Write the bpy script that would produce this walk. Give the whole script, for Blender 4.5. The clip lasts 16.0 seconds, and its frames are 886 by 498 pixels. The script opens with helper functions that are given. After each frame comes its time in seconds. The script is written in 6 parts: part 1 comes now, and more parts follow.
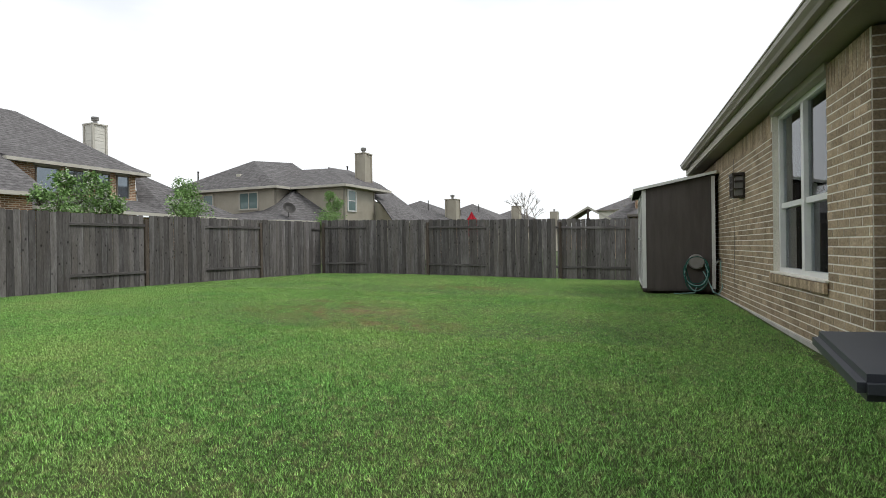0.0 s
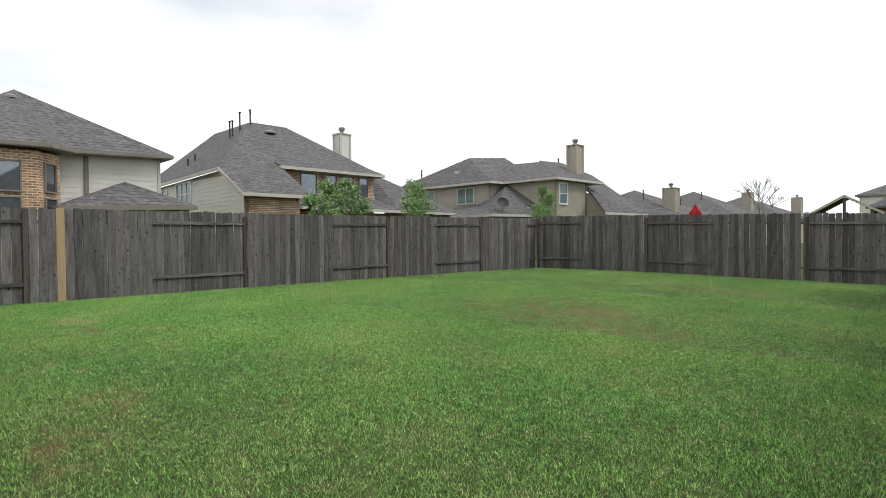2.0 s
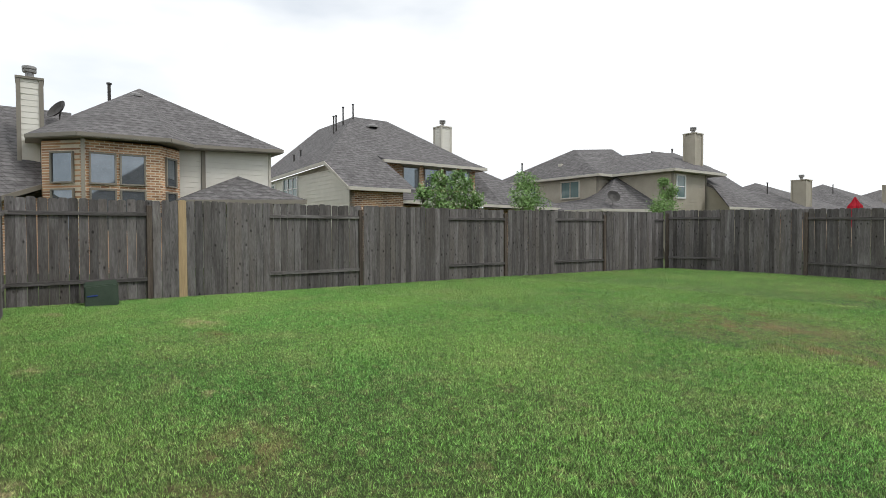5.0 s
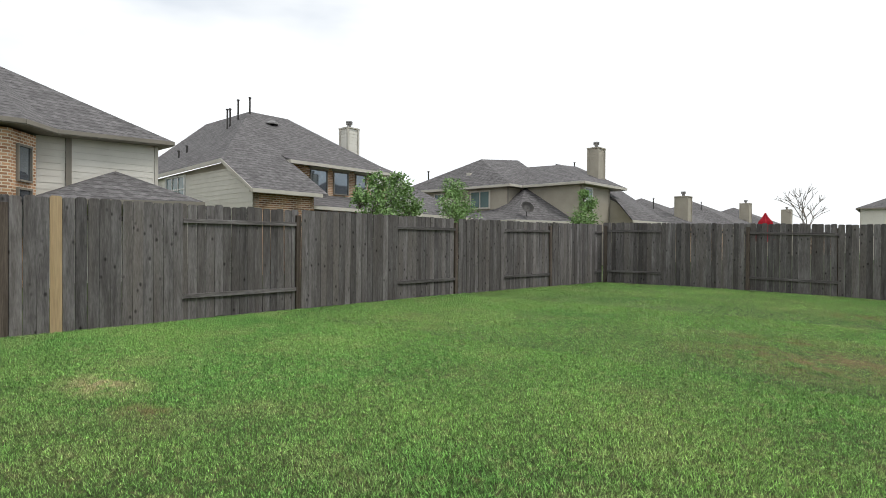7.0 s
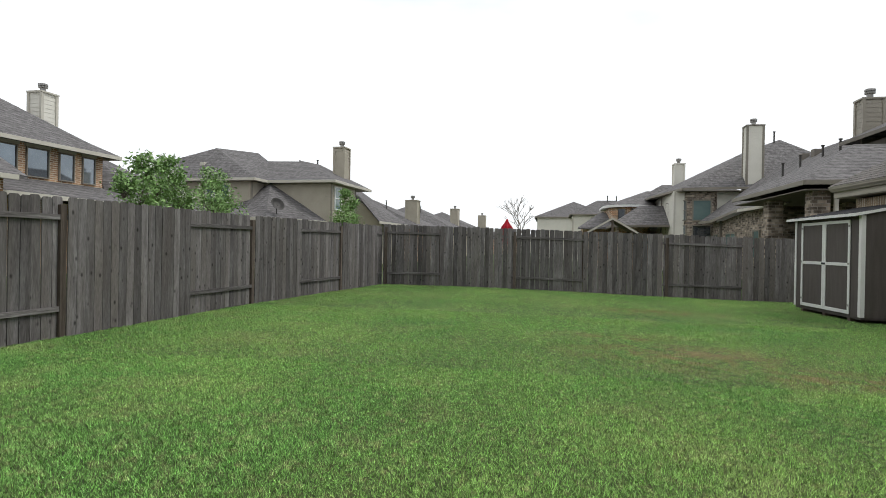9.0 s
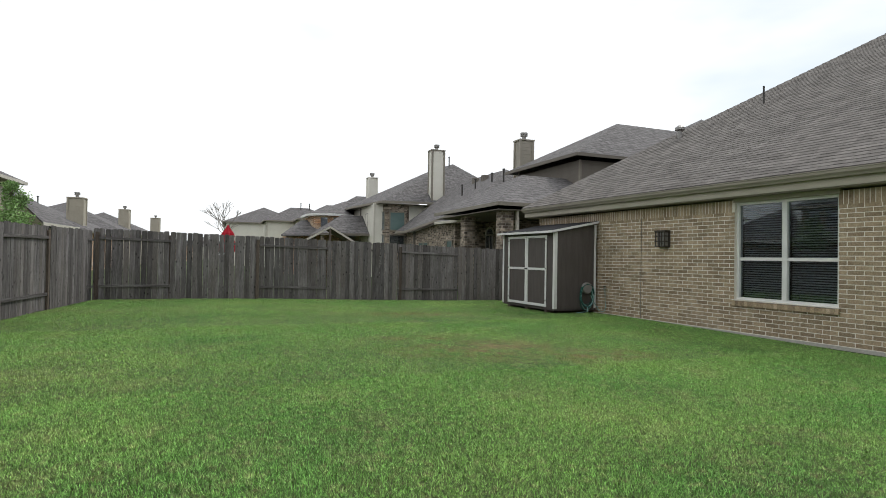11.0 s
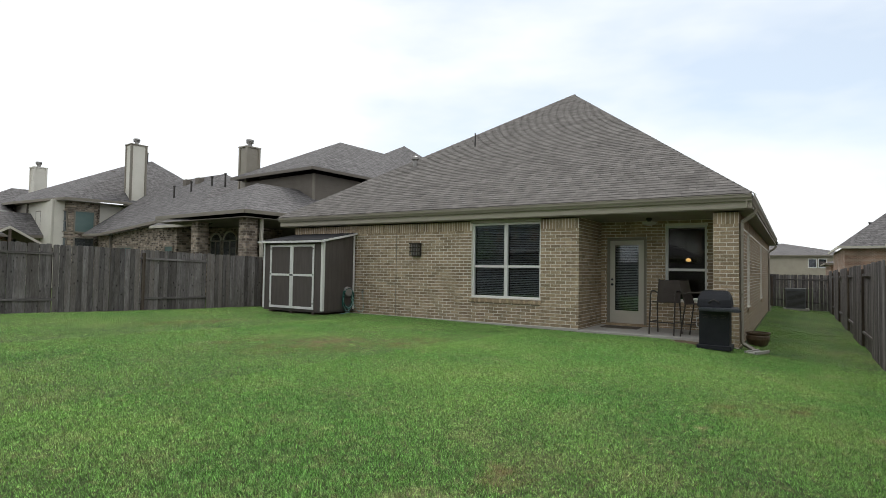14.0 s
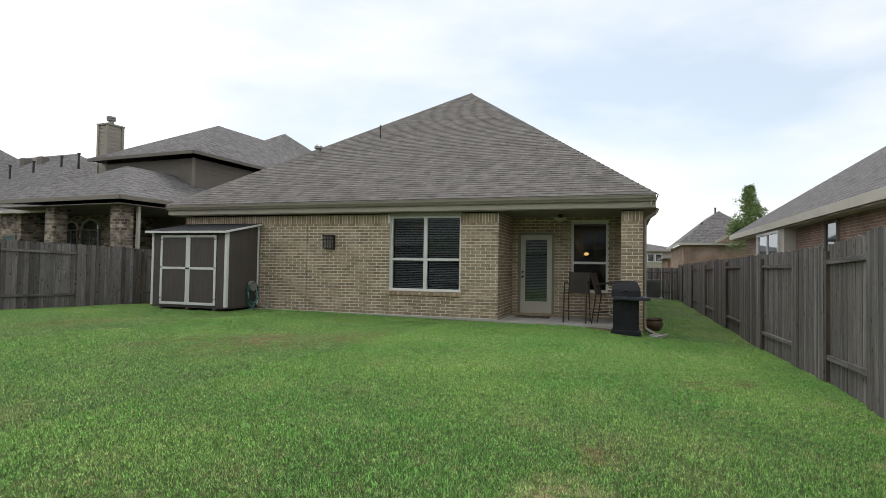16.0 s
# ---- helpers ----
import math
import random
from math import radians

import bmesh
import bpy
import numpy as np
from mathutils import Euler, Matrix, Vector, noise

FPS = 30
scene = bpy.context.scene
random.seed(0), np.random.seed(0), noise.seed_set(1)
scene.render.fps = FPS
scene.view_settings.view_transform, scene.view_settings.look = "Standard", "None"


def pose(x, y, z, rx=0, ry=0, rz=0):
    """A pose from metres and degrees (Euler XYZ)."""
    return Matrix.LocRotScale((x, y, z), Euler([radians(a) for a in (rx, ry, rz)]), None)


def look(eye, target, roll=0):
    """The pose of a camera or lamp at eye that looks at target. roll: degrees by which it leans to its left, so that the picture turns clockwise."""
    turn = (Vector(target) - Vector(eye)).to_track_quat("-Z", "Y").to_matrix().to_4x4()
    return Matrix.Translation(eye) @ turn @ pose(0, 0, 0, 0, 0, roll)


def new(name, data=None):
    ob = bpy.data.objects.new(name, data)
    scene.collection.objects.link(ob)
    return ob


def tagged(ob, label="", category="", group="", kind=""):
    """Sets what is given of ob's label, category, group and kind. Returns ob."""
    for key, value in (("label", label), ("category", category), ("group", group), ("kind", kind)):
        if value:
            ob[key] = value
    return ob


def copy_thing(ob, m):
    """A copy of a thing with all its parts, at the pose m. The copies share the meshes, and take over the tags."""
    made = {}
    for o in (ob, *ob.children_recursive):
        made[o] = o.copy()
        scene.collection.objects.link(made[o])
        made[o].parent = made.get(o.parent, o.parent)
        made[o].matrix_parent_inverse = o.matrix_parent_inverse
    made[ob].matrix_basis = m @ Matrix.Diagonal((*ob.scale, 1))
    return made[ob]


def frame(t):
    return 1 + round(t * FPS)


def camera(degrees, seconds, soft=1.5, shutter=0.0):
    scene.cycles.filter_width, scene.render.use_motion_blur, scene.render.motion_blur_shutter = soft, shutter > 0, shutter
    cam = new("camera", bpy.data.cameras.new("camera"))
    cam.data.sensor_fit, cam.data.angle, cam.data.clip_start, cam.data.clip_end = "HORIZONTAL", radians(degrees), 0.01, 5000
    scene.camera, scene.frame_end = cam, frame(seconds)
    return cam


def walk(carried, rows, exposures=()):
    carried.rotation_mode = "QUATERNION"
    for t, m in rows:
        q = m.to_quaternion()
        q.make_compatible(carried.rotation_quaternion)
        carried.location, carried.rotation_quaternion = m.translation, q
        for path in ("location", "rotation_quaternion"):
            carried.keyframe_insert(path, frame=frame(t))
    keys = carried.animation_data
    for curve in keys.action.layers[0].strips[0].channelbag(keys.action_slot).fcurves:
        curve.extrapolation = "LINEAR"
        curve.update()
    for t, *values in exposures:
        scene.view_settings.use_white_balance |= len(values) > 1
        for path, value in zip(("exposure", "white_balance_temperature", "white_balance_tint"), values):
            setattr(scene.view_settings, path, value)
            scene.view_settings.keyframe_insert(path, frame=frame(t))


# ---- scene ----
cam = camera(77.0, 16.0, soft=0.8)
PATH = [
    (0, (-0.264, -0.115, 1.075), (-0.875, 1.789, 1.067), -0.8),
    (0.5, (-0.317, -0.388, 1.161), (-1.141, 1.434, 1.144), -0.9),
    (1, (-0.275, -0.570, 1.262), (-1.279, 1.160, 1.231), -0.8),
    (1.5, (-0.259, -0.635, 1.292), (-1.397, 1.01, 1.258), -0.7),
    (2, (-0.281, -0.638, 1.296), (-1.535, 0.919, 1.259), -0.6),
    (2.5, (-0.308, -0.605, 1.292), (-1.66, 0.868, 1.253), -0.5),
    (3, (-0.392, -0.565, 1.296), (-1.819, 0.835, 1.253), -0.4),
    (3.5, (-0.566, -0.468, 1.292), (-2.057, 0.864, 1.243), -0.3),
    (6, (-3.103, -0.064, 1.344), (-4.549, 1.317, 1.29), 0.2),
    (6.5, (-3.796, 0.086, 1.379), (-5.136, 1.571, 1.352), 0.4),
    (7, (-4.304, 0.137, 1.363), (-5.475, 1.759, 1.346), 0.4),
    (7.5, (-4.913, 0.247, 1.393), (-5.906, 1.983, 1.373), 0.6),
    (8, (-5.531, 0.297, 1.393), (-6.34, 2.126, 1.376), 0.7),
    (8.5, (-6.083, 0.315, 1.445), (-6.59, 2.249, 1.424), 1.0),
    (9, (-6.651, 0.277, 1.419), (-6.888, 2.263, 1.409), 1.0),
    (9.5, (-7.126, 0.299, 1.451), (-7.057, 2.297, 1.441), 1.2),
    (10, (-7.617, 0.29, 1.426), (-7.268, 2.259, 1.426), 1.1),
    (12.5, (-10.243, 0.256, 1.502), (-8.844, 1.684, 1.57), 0.9),
    (13, (-10.666, 0.361, 1.478), (-9.173, 1.691, 1.548), 0.9),
    (13.5, (-11.133, 0.368, 1.491), (-9.547, 1.584, 1.563), 0.9),
    (14, (-11.512, 0.565, 1.419), (-9.823, 1.633, 1.493), 0.9),
    (14.5, (-11.696, 0.851, 1.39), (-9.953, 1.83, 1.457), 0.9),
    (15, (-11.825, 1.181, 1.384), (-10.039, 2.078, 1.446), 0.8),
    (15.5, (-12.018, 1.531, 1.39), (-10.167, 2.287, 1.451), 0.9),
    (16, (-12.131, 1.941, 1.368), (-10.231, 2.563, 1.428), 0.9),
]
walk(cam, [(t, look(eye, target, roll)) for t, eye, target, roll in PATH], exposures=((0.0, 0.0), (16.0, 0.0)))

# ---- world and light: bright overcast sky ----
SUN_AZ, SUN_EL = 70.0, 56.0
world = bpy.data.worlds.new("overcast_sky")
scene.world = world
world.use_nodes = True
wt = world.node_tree
wt.nodes.clear()
w_out = wt.nodes.new("ShaderNodeOutputWorld")
w_bg = wt.nodes.new("ShaderNodeBackground")
w_sky = wt.nodes.new("ShaderNodeTexSky")
w_sky.sky_type, w_sky.sun_disc = "NISHITA", False
w_sky.sun_elevation, w_sky.sun_rotation = radians(SUN_EL), radians(SUN_AZ)
w_gain = wt.nodes.new("ShaderNodeVectorMath")
w_gain.operation = "MULTIPLY"
w_gain.inputs[1].default_value = (0.105, 0.130, 0.138)
wt.links.new(w_sky.outputs[0], w_gain.inputs[0])
w_co = wt.nodes.new("ShaderNodeTexCoord")
w_map = wt.nodes.new("ShaderNodeMapping")
w_map.inputs["Scale"].default_value = (1.0, 1.0, 3.0)
w_noise = wt.nodes.new("ShaderNodeTexNoise")
w_noise.inputs["Scale"].default_value, w_noise.inputs["Detail"].default_value = 1.7, 5.0
w_ramp = wt.nodes.new("ShaderNodeValToRGB")
w_ramp.color_ramp.elements[0].position, w_ramp.color_ramp.elements[0].color = 0.26, (0.50, 0.50, 0.50, 1)
w_ramp.color_ramp.elements[1].position, w_ramp.color_ramp.elements[1].color = 0.50, (0.97, 0.97, 0.97, 1)
w_mix = wt.nodes.new("ShaderNodeMixRGB")
w_mix.inputs[2].default_value = (1.22, 1.25, 1.27, 1)
wt.links.new(w_co.outputs["Generated"], w_map.inputs[0])
wt.links.new(w_map.outputs[0], w_noise.inputs["Vector"])
w_dot = wt.nodes.new("ShaderNodeVectorMath")
w_dot.operation = "DOT_PRODUCT"
w_dot.inputs[1].default_value = (0.86, -0.42, 0.28)
wt.links.new(w_co.outputs["Generated"], w_dot.inputs[0])
w_thin = wt.nodes.new("ShaderNodeMapRange")
w_thin.inputs[1].default_value, w_thin.inputs[2].default_value = 0.62, 1.0
w_thin.inputs[3].default_value, w_thin.inputs[4].default_value = 0.0, 0.14
wt.links.new(w_dot.outputs["Value"], w_thin.inputs[0])
w_sub = wt.nodes.new("ShaderNodeMath")
w_sub.operation = "SUBTRACT"
wt.links.new(w_noise.outputs[0], w_sub.inputs[0])
wt.links.new(w_thin.outputs[0], w_sub.inputs[1])
wt.links.new(w_sub.outputs[0], w_ramp.inputs[0])
wt.links.new(w_ramp.outputs[0], w_mix.inputs[0])
wt.links.new(w_gain.outputs[0], w_mix.inputs[1])
wt.links.new(w_mix.outputs[0], w_bg.inputs[0])
w_bg.inputs[1].default_value = 0.88
wt.links.new(w_bg.outputs[0], w_out.inputs[0])
sun_data = bpy.data.lights.new("sun", "SUN")
sun_data.energy, sun_data.angle, sun_data.color = 1.5, radians(18), (1.0, 0.97, 0.92)
sun = new("sun", sun_data)
sun.matrix_world = look((20 * math.sin(radians(SUN_AZ)), 20 * math.cos(radians(SUN_AZ)), 20 * math.tan(radians(SUN_EL))), (0, 0, 0))


# ---- materials ----
def material(name, stops, scale=4.0, detail=6.0, rough=0.8, metal=0.0, bump=0.0, bump_scale=None, stretch=(1, 1, 1), fine=0.0, fine_scale=60.0, island=0.0, obj=0.0, spec=0.3, second=None, second_scale=0.5, space="Object", knots=False):
    """A procedural surface: a colour ramp over noise, finer grain, tone that varies per object or per piece, and relief."""
    m = bpy.data.materials.new(name)
    m.use_nodes = True
    nt = m.node_tree
    b = nt.nodes["Principled BSDF"]
    b.inputs["Roughness"].default_value, b.inputs["Metallic"].default_value = rough, metal
    b.inputs["Specular IOR Level"].default_value = spec
    if space == "World":
        co_out = nt.nodes.new("ShaderNodeNewGeometry").outputs["Position"]
    else:
        co_out = nt.nodes.new("ShaderNodeTexCoord").outputs["Object"]
    mp = nt.nodes.new("ShaderNodeMapping")
    mp.inputs["Scale"].default_value = stretch
    nt.links.new(co_out, mp.inputs[0])
    vec = mp.outputs[0]
    if obj:
        info = nt.nodes.new("ShaderNodeObjectInfo")
        mul = nt.nodes.new("ShaderNodeMath")
        mul.operation, mul.inputs[1].default_value = "MULTIPLY", 37.0
        nt.links.new(info.outputs["Random"], mul.inputs[0])
        add = nt.nodes.new("ShaderNodeVectorMath")
        nt.links.new(vec, add.inputs[0])
        nt.links.new(mul.outputs[0], add.inputs[1])
        vec = add.outputs[0]
    n1 = nt.nodes.new("ShaderNodeTexNoise")
    n1.inputs["Scale"].default_value, n1.inputs["Detail"].default_value = scale, detail
    n1.inputs["Roughness"].default_value = 0.6
    nt.links.new(vec, n1.inputs["Vector"])
    ramp = nt.nodes.new("ShaderNodeValToRGB")
    els = ramp.color_ramp.elements
    while len(els) < len(stops):
        els.new(0.5)
    for e, (p, c) in zip(els, stops):
        e.position, e.color = p, (*c, 1)
    nt.links.new(n1.outputs[0], ramp.inputs[0])
    col = ramp.outputs[0]
    if second:
        n3 = nt.nodes.new("ShaderNodeTexNoise")
        n3.inputs["Scale"].default_value, n3.inputs["Detail"].default_value = second_scale, 4.0
        nt.links.new(vec, n3.inputs["Vector"])
        r3 = nt.nodes.new("ShaderNodeValToRGB")
        r3.color_ramp.elements[0].position, r3.color_ramp.elements[1].position = 0.42, 0.68
        nt.links.new(n3.outputs[0], r3.inputs[0])
        mx = nt.nodes.new("ShaderNodeMixRGB")
        mx.inputs[2].default_value = (*second, 1)
        fac = nt.nodes.new("ShaderNodeMath")
        fac.operation, fac.inputs[1].default_value = "MULTIPLY", 0.75
        nt.links.new(r3.outputs[0], fac.inputs[0])
        nt.links.new(fac.outputs[0], mx.inputs[0])
        nt.links.new(col, mx.inputs[1])
        col = mx.outputs[0]
    n2 = None
    if fine:
        n2 = nt.nodes.new("ShaderNodeTexNoise")
        n2.inputs["Scale"].default_value, n2.inputs["Detail"].default_value = fine_scale, 3.0
        nt.links.new(vec, n2.inputs["Vector"])
        rng = nt.nodes.new("ShaderNodeMapRange")
        rng.inputs[1].default_value, rng.inputs[2].default_value = 0.25, 0.75
        rng.inputs[3].default_value, rng.inputs[4].default_value = 1 - fine, 1 + fine
        nt.links.new(n2.outputs[0], rng.inputs[0])
        sc = nt.nodes.new("ShaderNodeVectorMath")
        sc.operation = "SCALE"
        nt.links.new(col, sc.inputs[0])
        nt.links.new(rng.outputs[0], sc.inputs["Scale"])
        col = sc.outputs[0]
    for amount, kind in ((island, "i"), (obj, "o")):
        if amount:
            rng = nt.nodes.new("ShaderNodeMapRange")
            rng.inputs[3].default_value, rng.inputs[4].default_value = 1 - amount, 1 + amount
            src = nt.nodes.new("ShaderNodeNewGeometry").outputs["Random Per Island"] if kind == "i" else nt.nodes.new("ShaderNodeObjectInfo").outputs["Random"]
            nt.links.new(src, rng.inputs[0])
            sc = nt.nodes.new("ShaderNodeVectorMath")
            sc.operation = "SCALE"
            nt.links.new(col, sc.inputs[0])
            nt.links.new(rng.outputs[0], sc.inputs["Scale"])
            col = sc.outputs[0]
    if knots:
        kp = nt.nodes.new("ShaderNodeMapping")
        kp.inputs["Scale"].default_value = (7.5, 1.0, 8.5)
        nt.links.new(co_out, kp.inputs[0])
        kin = nt.nodes.new("ShaderNodeObjectInfo")
        kmul = nt.nodes.new("ShaderNodeMath")
        kmul.operation, kmul.inputs[1].default_value = "MULTIPLY", 91.0
        nt.links.new(kin.outputs["Random"], kmul.inputs[0])
        kadd = nt.nodes.new("ShaderNodeVectorMath")
        nt.links.new(kp.outputs[0], kadd.inputs[0])
        nt.links.new(kmul.outputs[0], kadd.inputs[1])
        vor = nt.nodes.new("ShaderNodeTexVoronoi")
        vor.inputs["Scale"].default_value = 1.0
        nt.links.new(kadd.outputs[0], vor.inputs["Vector"])
        krng = nt.nodes.new("ShaderNodeMapRange")
        krng.inputs[1].default_value, krng.inputs[2].default_value = 0.07, 0.19
        krng.inputs[3].default_value, krng.inputs[4].default_value = 0.34, 1.0
        nt.links.new(vor.outputs["Distance"], krng.inputs[0])
        ksc = nt.nodes.new("ShaderNodeVectorMath")
        ksc.operation = "SCALE"
        nt.links.new(col, ksc.inputs[0])
        nt.links.new(krng.outputs[0], ksc.inputs["Scale"])
        col = ksc.outputs[0]
    nt.links.new(col, b.inputs["Base Color"])
    if bump:
        bp = nt.nodes.new("ShaderNodeBump")
        bp.inputs["Strength"].default_value, bp.inputs["Distance"].default_value = 1.0, bump
        nb = nt.nodes.new("ShaderNodeTexNoise")
        nb.inputs["Scale"].default_value, nb.inputs["Detail"].default_value = bump_scale or fine_scale, 4.0
        nt.links.new(vec, nb.inputs["Vector"])
        nt.links.new(nb.outputs[0], bp.inputs["Height"])
        nt.links.new(bp.outputs[0], b.inputs["Normal"])
    return m


def coursed(name, c1, c2, mortar, length, height, gap, rough=0.85, flat=False, offset=0.5, bump=0.01, tone=0.25, grain=1.3):
    """Far masonry or shingles: courses by height, told by Brick Texture over (plan length, z)."""
    m = bpy.data.materials.new(name)
    m.use_nodes = True
    nt = m.node_tree
    b = nt.nodes["Principled BSDF"]
    b.inputs["Roughness"].default_value = rough
    b.inputs["Specular IOR Level"].default_value = 0.2
    geo = nt.nodes.new("ShaderNodeTexCoord")
    sep = nt.nodes.new("ShaderNodeSeparateXYZ")
    nt.links.new(geo.outputs["Object"], sep.inputs[0])
    add = nt.nodes.new("ShaderNodeMath")
    nt.links.new(sep.outputs[0], add.inputs[0])
    nt.links.new(sep.outputs[1], add.inputs[1])
    com = nt.nodes.new("ShaderNodeCombineXYZ")
    nt.links.new(add.outputs[0], com.inputs[0])
    nt.links.new(sep.outputs[2], com.inputs[1])
    br = nt.nodes.new("ShaderNodeTexBrick")
    br.offset = offset
    br.inputs["Scale"].default_value = 1.0
    br.inputs["Brick Width"].default_value, br.inputs["Row Height"].default_value = length, height
    br.inputs["Mortar Size"].default_value, br.inputs["Mortar Smooth"].default_value = gap, 0.2
    br.inputs["Color1"].default_value, br.inputs["Color2"].default_value, br.inputs["Mortar"].default_value = (*c1, 1), (*c2, 1), (*mortar, 1)
    nt.links.new(com.outputs[0], br.inputs["Vector"])
    ns = nt.nodes.new("ShaderNodeTexNoise")
    ns.inputs["Scale"].default_value, ns.inputs["Detail"].default_value = grain, 8.0
    nt.links.new(geo.outputs["Object"], ns.inputs["Vector"])
    rng = nt.nodes.new("ShaderNodeMapRange")
    rng.inputs[1].default_value, rng.inputs[2].default_value = 0.3, 0.7
    rng.inputs[3].default_value, rng.inputs[4].default_value = 1 - tone, 1 + tone
    nt.links.new(ns.outputs[0], rng.inputs[0])
    sc = nt.nodes.new("ShaderNodeVectorMath")
    sc.operation = "SCALE"
    nt.links.new(br.outputs["Color"], sc.inputs[0])
    nt.links.new(rng.outputs[0], sc.inputs["Scale"])
    nt.links.new(sc.outputs[0], b.inputs["Base Color"])
    bp = nt.nodes.new("ShaderNodeBump")
    bp.invert = True
    bp.inputs["Distance"].default_value = bump
    nt.links.new(br.outputs["Fac"], bp.inputs["Height"])
    nt.links.new(bp.outputs[0], b.inputs["Normal"])
    return m


def glass(name, tint=(0.8, 0.84, 0.85), clear=0.9):
    m = bpy.data.materials.new(name)
    m.use_nodes = True
    nt = m.node_tree
    nt.nodes.remove(nt.nodes["Principled BSDF"])
    out = nt.nodes["Material Output"]
    tr = nt.nodes.new("ShaderNodeBsdfTransparent")
    tr.inputs[0].default_value = (*(clear * c for c in tint), 1)
    gl = nt.nodes.new("ShaderNodeBsdfGlossy")
    gl.inputs["Roughness"].default_value = 0.015
    gl.inputs[0].default_value = (0.95, 0.97, 1.0, 1)
    fr = nt.nodes.new("ShaderNodeFresnel")
    fr.inputs[0].default_value = 1.5
    mx = nt.nodes.new("ShaderNodeMixShader")
    nt.links.new(fr.outputs[0], mx.inputs[0])
    nt.links.new(tr.outputs[0], mx.inputs[1])
    nt.links.new(gl.outputs[0], mx.inputs[2])
    nt.links.new(mx.outputs[0], out.inputs[0])
    return m


def glowing(name, colour, power):
    m = bpy.data.materials.new(name)
    m.use_nodes = True
    b = m.node_tree.nodes["Principled BSDF"]
    b.inputs["Emission Color"].default_value, b.inputs["Emission Strength"].default_value = (*colour, 1), power
    return m


G = lambda v: (v, v, v)
M_FENCE = material("weathered_cedar", [(0.28, (0.086, 0.078, 0.077)), (0.5, (0.152, 0.141, 0.139)), (0.74, (0.240, 0.227, 0.225))], scale=2.4, stretch=(6, 6, 1.3), fine=0.26, fine_scale=16, bump=0.004, bump_scale=9, rough=0.9, obj=0.38, spec=0.12, knots=True, second=(0.128, 0.113, 0.103), second_scale=0.5)
M_RAIL = material("weathered_rail", [(0.25, (0.060, 0.053, 0.052)), (0.5, (0.135, 0.124, 0.120)), (0.74, (0.235, 0.222, 0.218))], scale=2.2, stretch=(0.7, 9, 9), fine=0.35, fine_scale=14, bump=0.003, bump_scale=9, rough=0.9, obj=0.25, spec=0.12)
M_POST = material("brown_post_wood", [(0.3, (0.070, 0.055, 0.046)), (0.7, (0.145, 0.118, 0.098))], scale=2, stretch=(8, 8, 0.6), fine=0.3, fine_scale=14, bump=0.003, rough=0.9, obj=0.2, spec=0.12)
M_NEWBOARD = material("new_pine_board", [(0.3, (0.40, 0.28, 0.15)), (0.7, (0.55, 0.41, 0.25))], scale=2, stretch=(9, 9, 0.5), fine=0.2, fine_scale=14, rough=0.8)
M_BRICK = material("taupe_brick", [(0.25, (0.275, 0.203, 0.135)), (0.5, (0.400, 0.306, 0.207)), (0.75, (0.515, 0.408, 0.290))], scale=3.0, fine=0.3, fine_scale=45, bump=0.003, bump_scale=60, rough=0.9, obj=0.22, island=0.24, spec=0.15, space="World")
M_MORTAR = material("pale_mortar", [(0.3, (0.70, 0.66, 0.58)), (0.7, (0.82, 0.78, 0.70))], scale=5, fine=0.15, bump=0.002, bump_scale=90, rough=0.95)
M_CONCRETE = material("concrete", [(0.3, (0.36, 0.34, 0.31)), (0.7, (0.50, 0.48, 0.45))], scale=2.5, fine=0.15, fine_scale=70, bump=0.002, rough=0.9)
M_SHINGLE = material("grey_brown_shingle", [(0.3, (0.140, 0.130, 0.122)), (0.7, (0.205, 0.192, 0.181))], scale=3, fine=0.35, fine_scale=120, bump=0.002, bump_scale=150, rough=0.95, island=0.17, spec=0.1)
M_FAR_SHINGLE = coursed("far_shingle", (0.128, 0.121, 0.121), (0.170, 0.162, 0.162), (0.085, 0.080, 0.079), 0.30, 0.13, 0.012, bump=0.006, tone=0.34, grain=5.0)
M_TRIM = material("beige_trim_paint", [(0.3, (0.36, 0.33, 0.265)), (0.7, (0.42, 0.385, 0.315))], scale=1.5, fine=0.05, rough=0.55)
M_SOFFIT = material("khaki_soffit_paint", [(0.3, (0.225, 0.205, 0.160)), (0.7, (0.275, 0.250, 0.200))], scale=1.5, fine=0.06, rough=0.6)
M_GUTTER = material("tan_gutter_enamel", [(0.3, (0.27, 0.245, 0.20)), (0.7, (0.33, 0.30, 0.25))], scale=1.2, stretch=(1, 1, 1), fine=0.06, rough=0.45)
M_PALE_TRIM = material("cream_trim_paint", [(0.3, (0.50, 0.47, 0.40)), (0.7, (0.58, 0.55, 0.48))], scale=1.5, fine=0.05, rough=0.6)
M_WHITE = material("white_vinyl", [(0.3, (0.66, 0.66, 0.64)), (0.7, (0.76, 0.76, 0.74))], scale=2, fine=0.04, rough=0.45)
M_SIDING_CREAM = material("cream_siding", [(0.3, (0.66, 0.635, 0.56)), (0.7, (0.74, 0.715, 0.64))], scale=1.2, fine=0.06, rough=0.7)
M_SIDING_TAN = material("tan_siding", [(0.3, (0.36, 0.325, 0.26)), (0.7, (0.44, 0.40, 0.325))], scale=1.2, fine=0.06, rough=0.7)
M_SIDING_DARK = material("dark_taupe_siding", [(0.3, (0.15, 0.132, 0.112)), (0.7, (0.19, 0.17, 0.145))], scale=1.2, fine=0.06, rough=0.7)
